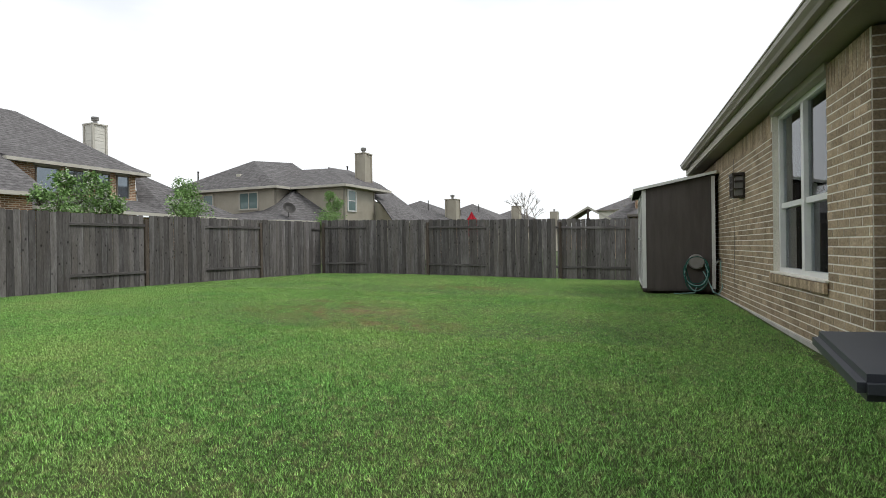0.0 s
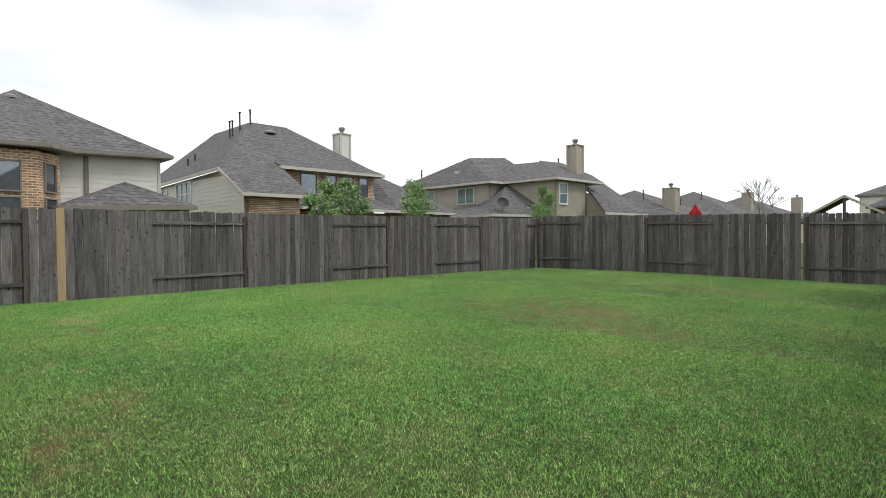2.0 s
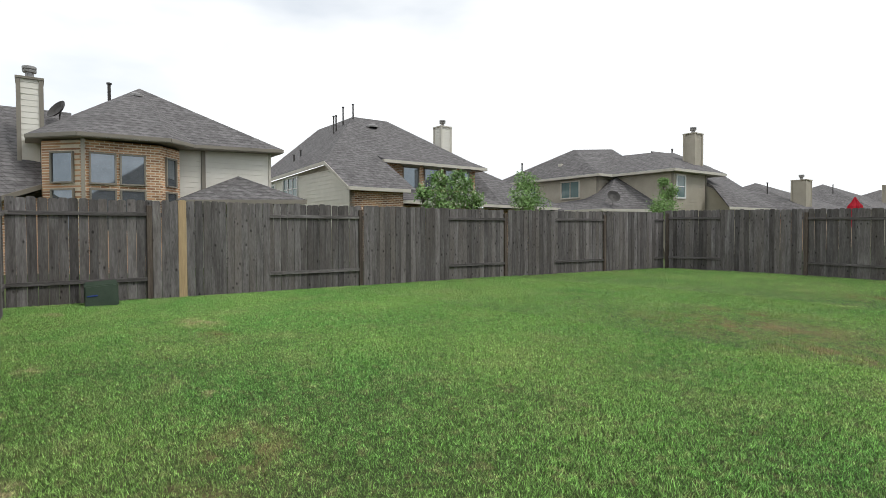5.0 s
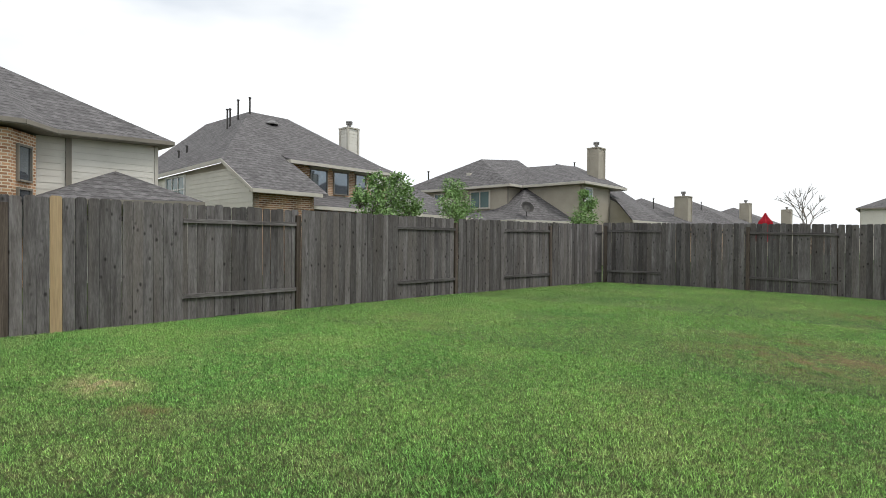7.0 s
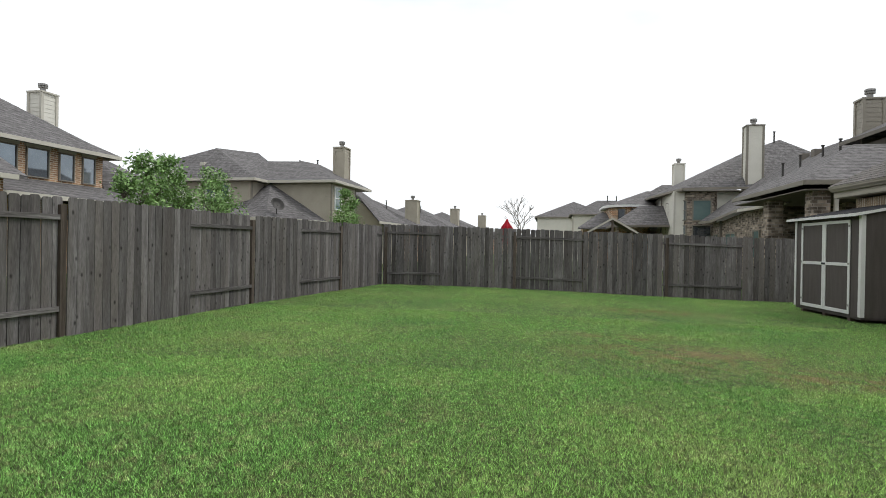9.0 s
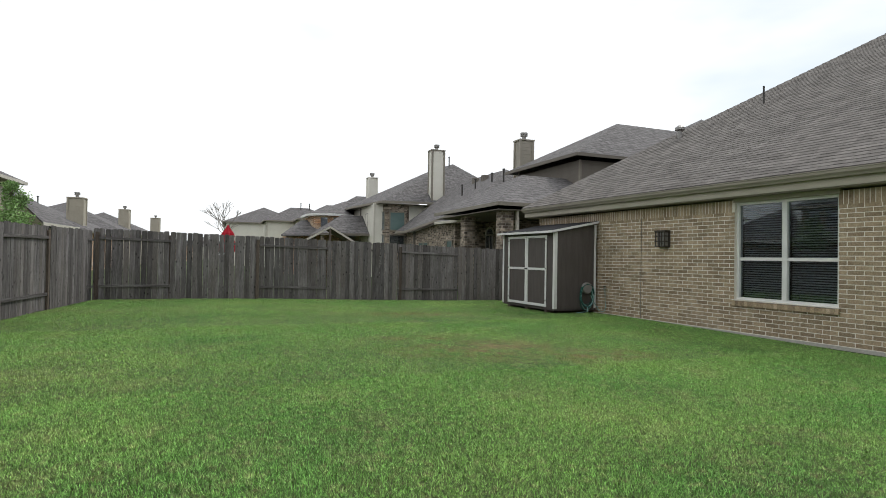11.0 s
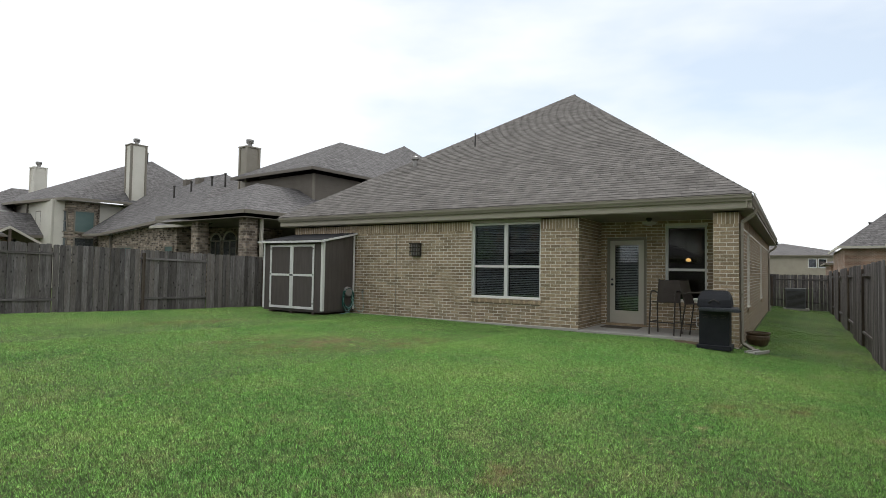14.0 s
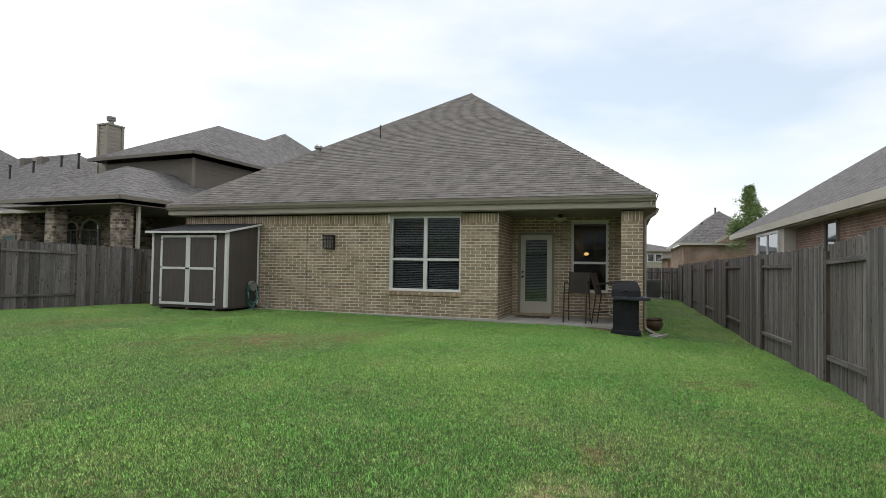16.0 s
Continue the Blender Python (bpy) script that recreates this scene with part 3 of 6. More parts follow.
def wall_with_holes(length, z0, z1, thick, holes):
    """The bedded core of a wall: boxes round its openings."""
    bm = bmesh.new()
    cuts = sorted({0.0, length, *(h for a, b, _, _ in holes for h in (a, b))})
    for a, b in zip(cuts, cuts[1:]):
        mid, z = (a + b) / 2, z0
        for h0, h1, k0, k1 in sorted((h for h in holes if h[0] <= mid <= h[1]), key=lambda h: h[2]):
            if k0 > z:
                box(bm, a, b, 0, thick, z, k0)
            z = k1
        if z < z1:
            box(bm, a, b, 0, thick, z, z1)
    return bm


def brick_wall(name, m, length, z0, z1, holes, label, thick=0.24, chosen=None, seed=1, soldier=True):
    """A brick wall; local x runs along it, local y into it."""
    w = thing(name, m, label, "brick wall", kind="structure")
    part("mortar_bed", wall_with_holes(length, z0 - 0.3, z1, thick, holes), M_MORTAR, w)
    verts, faces, singles = [], [], 0
    rng = random.Random(seed + 5)
    for c, z, l, h in lay_bricks(length, z0, z1, holes, soldier, seed):
        d = 0.0035
        if chosen and singles < 300 and chosen[0] <= c <= chosen[1] and chosen[2] <= z <= chosen[3] and l > 0.24:
            o = part("brick", brick_box(BR_L, h, d), None, w)
            o.location = (c, 0.0, z)
            singles += 1
            continue
        e, k = 0.002, len(verts)
        dd = d + rng.uniform(-0.0012, 0.0012)
        verts += [(c - l / 2, 0, z - h / 2), (c + l / 2, 0, z - h / 2), (c + l / 2, 0, z + h / 2), (c - l / 2, 0, z + h / 2), (c - l / 2 + e, -dd, z - h / 2 + e), (c + l / 2 - e, -dd, z - h / 2 + e), (c + l / 2 - e, -dd, z + h / 2 - e), (c - l / 2 + e, -dd, z + h / 2 - e)]
        faces += [tuple(k + i for i in q) for q in ((4, 5, 6, 7), (0, 1, 5, 4), (1, 2, 6, 5), (2, 3, 7, 6), (3, 0, 4, 7))]
    tagged(part("brickwork", raw_mesh("brickwork", verts, faces, M_BRICK), None, w), kind="stuff")
    return w


WX, DX_ = 1.575, 3.41            # rear wall and porch wall planes
CORNER_Y, NORTH_Y, SOUTH_Y = 4.97, 14.7, 1.55
TOP = 2.72
# rear wall: local x runs from the north end to the porch corner
rear_m = pose(WX, NORTH_Y, 0, 0, 0, -90)
W1 = (NORTH_Y - 7.93, NORTH_Y - 5.95, 0.68, 2.70)
brick_wall("wall_rear", rear_m, NORTH_Y - CORNER_Y, -0.02, TOP, [W1], "taupe brick rear wall with pale mortar joints", chosen=(W1[1], 9.8, 0.0, 2.5))
# porch: side, back and outer pier
brick_wall("wall_porch_side", pose(WX + 0.24, CORNER_Y, 0, 0, 0, 0), DX_ - WX - 0.24, -0.02, TOP + 0.1, [], "taupe brick porch side wall in shade", seed=2, soldier=False)
part("mortar_bed", boxed((WX + 0.003, WX + 0.24, CORNER_Y + 0.001, CORNER_Y + 0.24, -0.3, TOP)), M_MORTAR, bpy.data.objects["wall_rear"]).matrix_parent_inverse = rear_m.inverted()
brick_wall("wall_corner_return", pose(WX + 0.008, CORNER_Y - 0.0005, 0, 0, 0, 0), 0.232, -0.02, TOP, [], "taupe brick corner return of the porch", thick=0.02, seed=7, soldier=False)
DOOR = (CORNER_Y - 4.80, CORNER_Y - 3.79, -0.05, 2.34)
PWIN = (CORNER_Y - 3.34, CORNER_Y - 2.38, 0.70, 2.62)
brick_wall("wall_porch_back", pose(DX_, CORNER_Y, 0, 0, 0, -90), CORNER_Y - 1.79, 0.0, TOP + 0.1, [DOOR, PWIN], "taupe brick porch back wall with door and window", seed=3, soldier=False)
brick_wall("wall_pier", pose(WX, 2.03, 0, 0, 0, -90), 0.48, -0.10, TOP, [], "narrow taupe brick pier beside the porch", thick=0.44, seed=4)
brick_wall("wall_pier_inner", pose(WX + 0.44, 2.034, 0, 0, 0, 180), 0.44, -0.02, TOP, [], "inner face of the brick porch pier", thick=0.004, seed=8, soldier=False)
SWIN = [(2.3, 3.2, 0.62, 2.45), (8.4, 9.3, 0.62, 2.45)]
brick_wall("wall_south", pose(WX + 0.008, SOUTH_Y, 0, 0, 0, 0), 16.0, -0.24, TOP, SWIN, "long taupe brick side wall with windows", seed=5)
# plain walls that close the house, its floor and ceiling
solo("wall_north", boxed((WX + 0.25, 17.6, NORTH_Y - 0.24, NORTH_Y, -0.3, TOP)), M_MORTAR, "plain masonry end wall of the brick house", "wall", "structure")
solo("wall_front", boxed((17.6, 17.84, SOUTH_Y + 0.25, NORTH_Y, -0.3, TOP)), M_MORTAR, "plain masonry front wall of the brick house", "wall", "structure")
# floor and partition: room darkness is painted in, seen only through glass
solo("floor", boxed((DX_ + 0.25, 17.5, 1.85, NORTH_Y - 0.3, -0.2, -0.02), (WX + 0.26, DX_ + 0.24, CORNER_Y + 0.26, NORTH_Y - 0.3, -0.2, -0.02)), M_ROOM, "house floor with the indoor dimness put into its colour", "floor", "structure")
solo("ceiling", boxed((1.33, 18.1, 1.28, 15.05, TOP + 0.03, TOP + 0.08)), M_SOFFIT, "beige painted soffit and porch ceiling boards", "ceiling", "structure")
solo("room_partition", boxed((DX_ + 3.0, DX_ + 3.1, 1.9, NORTH_Y - 0.3, -0.02, TOP + 0.02), (WX + 0.3, DX_ + 2.9, CORNER_Y + 0.27, CORNER_Y + 0.33, -0.02, TOP + 0.02)), M_ROOM, "interior partition with the indoor dimness put into its colour", "wall", "structure")

# roof
E_Z, E_X, E_Y0, E_Y1 = 3.06, 1.22, 1.29, 15.12
APEX = Vector((10.4, 8.19, 8.66))
RIDGE_END = Vector((13.0, 8.19, 8.66))


def slab(polys, thick=0.10):
    """Roof planes with thickness."""
    bm = bmesh.new()
    for poly in polys:
        prism(bm, [Vector(p) for p in poly], (0, 0, -thick))
    return bm


house_roof = thing("house_roof", IDENT, "hipped roof of grey-brown asphalt shingles", "roof", kind="structure")
A0, B0 = Vector((E_X, E_Y0, E_Z)), Vector((E_X, E_Y1, E_Z))
C0, D0 = Vector((22.0, E_Y1, E_Z)), Vector((22.0, E_Y0, E_Z))
part("roof_deck", slab([(A0, APEX, B0), (B0, APEX, RIDGE_END, C0), (A0, D0, RIDGE_END, APEX), (C0, RIDGE_END, D0)], 0.12), M_FAR_SHINGLE, house_roof)


def shingles(name, left, right, top_l, top_r, parent, step=0.14, seed=3):
    """Overlapping tabs in courses over a roof plane between its eave and its top."""
    rng = random.Random(seed)
    slope = ((top_l + top_r) / 2 - (left + right) / 2)
    normal = (right - left).cross(slope).normalized()
    if normal.z < 0:
        normal = -normal
    up = slope.normalized()
    n = int(slope.length / step)
    verts, faces = [], []
    for i in range(n):
        f0, f1 = i / n, min((i + 1.15) / n, 1.0)
        a, b = left.lerp(top_l, f0), right.lerp(top_r, f0)
        along = (b - a)
        total = along.length
        if total < 0.1:
            continue
        along.normalize()
        inset = (total - (right.lerp(top_r, f1) - left.lerp(top_l, f1)).length) / 2
        s = -rng.uniform(0, 0.3)
        while s < total:
            w = rng.choice((0.16, 0.22, 0.3, 0.33))
            p, q = max(s, 0.0), min(s + w - 0.006, total)
            s += w
            if q - p < 0.03:
                continue
            lift = 0.013 + rng.uniform(0, 0.004)
            drop = rng.choice((0, 0, 0.012))
            tp, tq = max(p, inset * 0.9), min(q, total - inset * 0.9)
            if tq <= tp:
                tp = tq = min(max((p + q) / 2, inset), total - inset)
            k = len(verts)
            lo = a - up * drop
            hi = a + up * (slope.length * (f1 - f0))
            verts += [lo + along * p + normal * lift, lo + along * q + normal * lift, hi + along * tq + normal * 0.005, hi + along * tp + normal * 0.005, lo + along * p - normal * 0.004, lo + along * q - normal * 0.004]
            faces += [(k, k + 1, k + 2, k + 3), (k + 4, k + 5, k + 1, k)]
    return tagged(part(name, raw_mesh(name, [tuple(v) for v in verts], faces, M_SHINGLE), None, parent), kind="stuff")


shingles("shingle_courses", B0, A0, APEX.copy(), APEX.copy(), house_roof)
for p in (A0, B0):
    n_caps = 58
    for i in range(n_caps):
        a, b = p.lerp(APEX, i / n_caps), p.lerp(APEX, (i + 1.25) / n_caps)
        d = (b - a).normalized()
        side = d.cross(Vector((0, 0, 1))).normalized()
        v = [a + side * 0.12 - Vector((0, 0, 0.04)), a + Vector((0, 0, 0.030)), a - side * 0.12 - Vector((0, 0, 0.04)), b + side * 0.12 - Vector((0, 0, 0.055)), b + Vector((0, 0, 0.012)), b - side * 0.12 - Vector((0, 0, 0.055))]
        part("hip_cap_shingle", raw_mesh("hip_cap_shingle", [tuple(x) for x in v], [(0, 1, 4, 3), (1, 2, 5, 4)], M_SHINGLE), None, house_roof)


def gutter(name, m, length):
    """An ogee gutter on its fascia board; local x along it, local -y outwards."""
    g = thing(name, m, "tan metal eaves gutter on a painted fascia board", "gutter", kind="structure")
    bm = bmesh.new()
    prof = [(0.0, 0.0), (-0.07, 0.0), (-0.085, 0.03), (-0.12, 0.07), (-0.125, 0.115), (-0.135, 0.12), (-0.135, 0.135), (-0.115, 0.135), (-0.11, 0.075), (-0.07, 0.02), (-0.012, 0.02), (0.0, 0.13)]
    prism(bm, [(0, y, z) for y, z in prof], (length, 0, 0))
    part("trough", bm, M_GUTTER, g)
    part("fascia", boxed((0.0, length, 0.002, 0.03, -0.14, 0.13)), M_TRIM, g)
    part("drip_edge", boxed((0.0, length, 0.0, 0.14, 0.136, 0.146)), M_GUTTER, g)
    return g


gutter("gutter_rear", pose(E_X + 0.08, E_Y1, 2.91, 0, 0, -90), E_Y1 - E_Y0)
gutter("gutter_south", pose(E_X, E_Y0 + 0.08, 2.91, 0, 0, 0), 17.0)


def downspout(m, label):
    d = thing("downspout", m, label, "downspout")
    bm = bmesh.new()
    for a, b in zip(*(lambda p: (p, p[1:]))([(0.0, -0.30, 2.86), (0.0, -0.27, 2.76), (0.0, -0.03, 2.58), (0.0, -0.03, 0.16), (0.0, -0.05, 0.06), (0.0, -0.26, -0.06)])):
        tube(bm, [a, b], 0.042, sides=4)
    part("pipe", bm, M_GUTTER, d)
    for z in (2.3, 1.1):
        part("strap", boxed((-0.06, 0.06, -0.075, 0.01, z, z + 0.025)), M_GUTTER, d)
    return d


downspout(pose(WX + 0.09, SOUTH_Y - 0.01, -0.08, 0, 0, 0), "tan metal downspout at the house corner")
downspout(pose(WX + 14.5, SOUTH_Y - 0.01, -0.2, 0, 0, 0), "tan metal downspout on the brick side wall")


def window(name, m, width, z0, z1, lights, rail, label, screen=True, blinds=True, depth=0.10):
    """A single-hung vinyl window, sunk in its opening; local x along the wall, y inwards, z from the ground."""
    w = thing(name, m, label, "window", kind="structure")
    f = 0.055
    part("window_frame", boxed((0, width, depth - 0.03, depth + 0.07, z0, z0 + f), (0, width, depth - 0.03, depth + 0.07, z1 - f, z1), (0, f, depth - 0.03, depth + 0.07, z0 + f, z1 - f), (width - f, width, depth - 0.03, depth + 0.07, z0 + f, z1 - f)), M_WHITE, w)
    lw = width / lights
    for i in range(lights):
        a, b = i * lw + (f if i == 0 else f / 2 + 0.02), (i + 1) * lw - (f if i == lights - 1 else f / 2 + 0.02)
        if i:
            part("mullion", boxed((i * lw - f / 2 - 0.02, i * lw + f / 2 + 0.02, depth - 0.035, depth + 0.06, z0 + f, z1 - f)), M_WHITE, w)
        part("meeting_rail", boxed((a, b, depth - 0.015, depth + 0.05, rail - 0.035, rail + 0.03)), M_WHITE, w)
        for k0, k1, dd in ((z0 + f, rail - 0.035, 0.03), (rail + 0.03, z1 - f, 0.012)):
            pane = part("pane", boxed((a, b, depth + dd, depth + dd + 0.006, k0, k1)), M_GLASS, w)
            pane.visible_shadow = False
        if blinds:
            bm = bmesh.new()
            z = z0 + f + 0.02
            while z < z1 - f - 0.02:
                prism(bm, [(a + 0.01, depth + 0.10, z), (b - 0.01, depth + 0.10, z), (b - 0.01, depth + 0.132, z + 0.020), (a + 0.01, depth + 0.132, z + 0.020)], (0, 0, 0.003))
                z += 0.046
            part("blind_slats", bm, M_BLIND, w)
            part("blind_headrail", boxed((a + 0.005, b - 0.005, depth + 0.09, depth + 0.145, z1 - f - 0.05, z1 - f)), M_BLIND, w)
    part("window_sill", boxed((-0.03, width + 0.03, depth - 0.10 - 0.035, depth - 0.03, z0 - 0.012, z0 + 0.004)), M_MORTAR, w)
    for i in range(int(width / 0.0677) + 1):
        o = part("sill_brick", brick_box(BR_H, 0.10, 0.03), None, w)
        o.location = (0.01 + i * 0.0677, depth - 0.115, z0 - 0.07)
    return w


window("window_rear", pose(WX, 7.93, 0, 0, 0, -90), 1.98, 0.70, 2.67, 2, 1.53, "twin white vinyl window with dark blinds")
window("window_porch", pose(DX_, 3.34, 0, 0, 0, -90), 0.96, 0.72, 2.62, 1, 1.51, "single white vinyl window onto the porch", blinds=False)
for a, b, k0, k1 in SWIN:
    window("window_side", pose(WX + 0.008 + a, SOUTH_Y, 0, 0, 0, 0), b - a, k0, k1, 1, 1.5, "single white vinyl window in the side wall")
solo("window_head_trim", boxed((WX - 0.02, WX + 0.10, 5.93, 7.95, 2.672, TOP + 0.028)), M_TRIM, "beige trim board over the twin window", "trim", "structure")
# interior ceiling lamp seen through the porch window
lamp = thing("pendant_lamp", pose(5.1, 3.05, 0), "lit warm pendant lamp inside the house", "lamp")
bm = bmesh.new()
lathe(bm, [(0.02, 0.0), (0.06, 0.02), (0.075, 0.05), (0.04, 0.09), (0.012, 0.10)], (0, 0, 1.74))
part("shade", bm, M_LAMP, lamp)
part("cord", boxed((-0.006, 0.006, -0.006, 0.006, 1.84, TOP + 0.03)), M_PIPE, lamp)

# back door
door = thing("door_porch", pose(DX_, 4.80, 0, 0, 0, -90), "closed cream full-light door with inner blinds", "door", kind="structure")
door.scale.z = 1.025
part("door_frame", boxed((0, 0.07, -0.015, 0.14, 0.0, 2.28), (0.94, 1.01, -0.015, 0.14, 0.0, 2.28), (0.07, 0.94, -0.015, 0.14, 2.21, 2.28)), M_TAUPE_TRIM, door)
leaf = part("door_leaf", boxed((0.073, 0.19, 0.02, 0.065, 0.09, 2.205), (0.82, 0.937, 0.02, 0.065, 0.09, 2.205), (0.19, 0.82, 0.02, 0.065, 0.09, 0.40), (0.19, 0.82, 0.02, 0.065, 2.09, 2.205)), M_DOOR, door)
part("glazing_bead", boxed((0.175, 0.205, 0.008, 0.022, 0.385, 2.105), (0.805, 0.835, 0.008, 0.022, 0.385, 2.105), (0.205, 0.805, 0.008, 0.022, 0.385, 0.412), (0.205, 0.805, 0.008, 0.022, 2.08, 2.105)), M_DOOR, leaf)
part("pane", boxed((0.19, 0.82, 0.035, 0.041, 0.40, 2.09)), M_GLASS, leaf).visible_shadow = False
bm = bmesh.new()
z = 0.44
while z < 2.07:
    prism(bm, [(0.21, 0.056, z), (0.80, 0.056, z), (0.80, 0.07, z + 0.02), (0.21, 0.07, z + 0.02)], (0, 0, 0.003))
    z += 0.042
part("blind_slats", bm, M_DOOR_BLIND, leaf)
part("blind_backing", boxed((0.19, 0.82, 0.074, 0.078, 0.40, 2.09)), M_SCREEN, leaf)
for z, r in ((1.20, 0.028), (1.07, 0.032)):
    bm = bmesh.new()
    lathe(bm, [(r, 0), (r, 0.012), (r * 0.45, 0.02), (r * 0.45, 0.035), (r * 0.9, 0.045), (r * 0.8, 0.068)], sides=14)
    bmesh.ops.rotate(bm, verts=bm.verts, cent=(0, 0, 0), matrix=Matrix.Rotation(radians(90), 3, "X"))
    bmesh.ops.translate(bm, verts=bm.verts, vec=(0.13, 0.018, z))
    part("door_knob", bm, M_BLACK, leaf, "black door knob")
part("threshold", boxed((0.0, 1.01, -0.12, 0.16, -0.01, 0.085)), M_BRICK, door)


# ---- porch slab and things ----
slab_ = thing("porch_slab", IDENT, "worn grey concrete porch slab", "slab", kind="structure")
part("slab", boxed((1.44, DX_ - 0.002, 2.04, CORNER_Y - 0.01, -0.25, 0.035), (WX + 0.25, DX_ - 0.002, 1.80, 2.04, -0.25, 0.034), bevel=0.01), M_CONCRETE, slab_)
solo("foundation_edge", boxed((WX - 0.028, WX + 0.02, CORNER_Y, NORTH_Y, -0.25, 0.05), bevel=0.006), M_CONCRETE, "grey concrete foundation edge below the brick", "foundation", "structure")
bm = bmesh.new()
bmesh.ops.create_grid(bm, x_segments=14, y_segments=10, size=0.5)
for v in bm.verts:
    r = v.co.length
    v.co = Vector((1.25 + v.co.x * 0.75, 2.30 + v.co.y * 1.5, 0))
    v.co.z = ground_z(v.co.x, v.co.y) + 0.02 - 0.05 * smooth(r, 0.2, 0.6) + 0.012 * noise.noise(v.co * 6)
solo("bare_soil", bm, M_SOIL, "bare sandy soil worn through beside the slab", "soil", "structure")
mat_ = thing("door_mat", pose(2.80, 4.28, 0.036, 0, 0, 2), "flat brown door mat on the concrete porch", "mat")
part("mat", boxed((-0.28, 0.28, -0.45, 0.45, 0, 0.014), bevel=0.004), M_MAT, mat_)
fan = thing("ceiling_light", pose(2.55, 3.55, TOP + 0.03), "small pale bowl lamp under the porch ceiling", "lamp")
bm = bmesh.new()
lathe(bm, [(0.07, 0.0), (0.07, -0.05), (0.04, -0.06), (0.04, -0.09)])
part("mount", bm, M_BRONZE, fan)
bm = bmesh.new()
lathe(bm, [(0.05, -0.09), (0.17, -0.10), (0.165, -0.13), (0.11, -0.17), (0.03, -0.19)])
part("bowl", bm, M_FAN, fan)


def cage_vent():
    v = thing("wall_vent", pose(WX - 0.008, 9.88, 1.78, 0, 0, -90), "dark bronze boxed wall lantern with a barred cage", "wall lantern")
    part("back_plate", boxed((0.0, 0.32, -0.02, 0.0, 0.0, 0.38), bevel=0.004), M_BRONZE, v)
    part("body", boxed((0.05, 0.27, -0.13, -0.02, 0.04, 0.34)), M_HANGER, v, "pale grey lantern glass")
    for x in (0.02, 0.115, 0.195, 0.28):
        part("upright_bar", boxed((x, x + 0.022, -0.165, -0.145, 0.02, 0.36)), M_BRONZE, v)
    for z in (0.01, 0.125, 0.245, 0.345):
        part("cross_bar", boxed((0.01, 0.31, -0.17, -0.15, z, z + 0.022), (0.01, 0.03, -0.15, -0.02, z, z + 0.022), (0.29, 0.31, -0.15, -0.02, z, z + 0.022)), M_BRONZE, v)
    part("lid", boxed((0.0, 0.32, -0.175, 0.0, 0.366, 0.39), bevel=0.004), M_BRONZE, v)


cage_vent()
solo("wall_joint", boxed((WX - 0.0115, WX - 0.007, 10.44, 10.456, 0.0, 2.5)), M_SIDING_DARK, "dark vertical movement joint in the brickwork", "joint", "structure")


def roof_pipe(at, h, r, cap, label, mat=None):
    p = thing("roof_vent", pose(*at), label, "roof vent")
    bm = bmesh.new()
    lathe(bm, [(r, -0.25), (r, h)], sides=12)
    part("pipe", bm, mat or M_PIPE, p)
    if cap:
        bm = bmesh.new()
        lathe(bm, [(r * 1.2, h), (r * 2.0, h + 0.03), (r * 2.0, h + 0.10), (r * 0.6, h + 0.17)], sides=14)
        part("cap", bm, mat or M_PIPE, p)
    return p


roof_pipe((4.53, 11.93, 5.07), 0.20, 0.07, True, "short grey capped roof vent on the shingles", M_METAL)
roof_pipe((5.73, 10.18, 5.80), 0.50, 0.025, False, "thin plumbing vent pipe on the shingles")


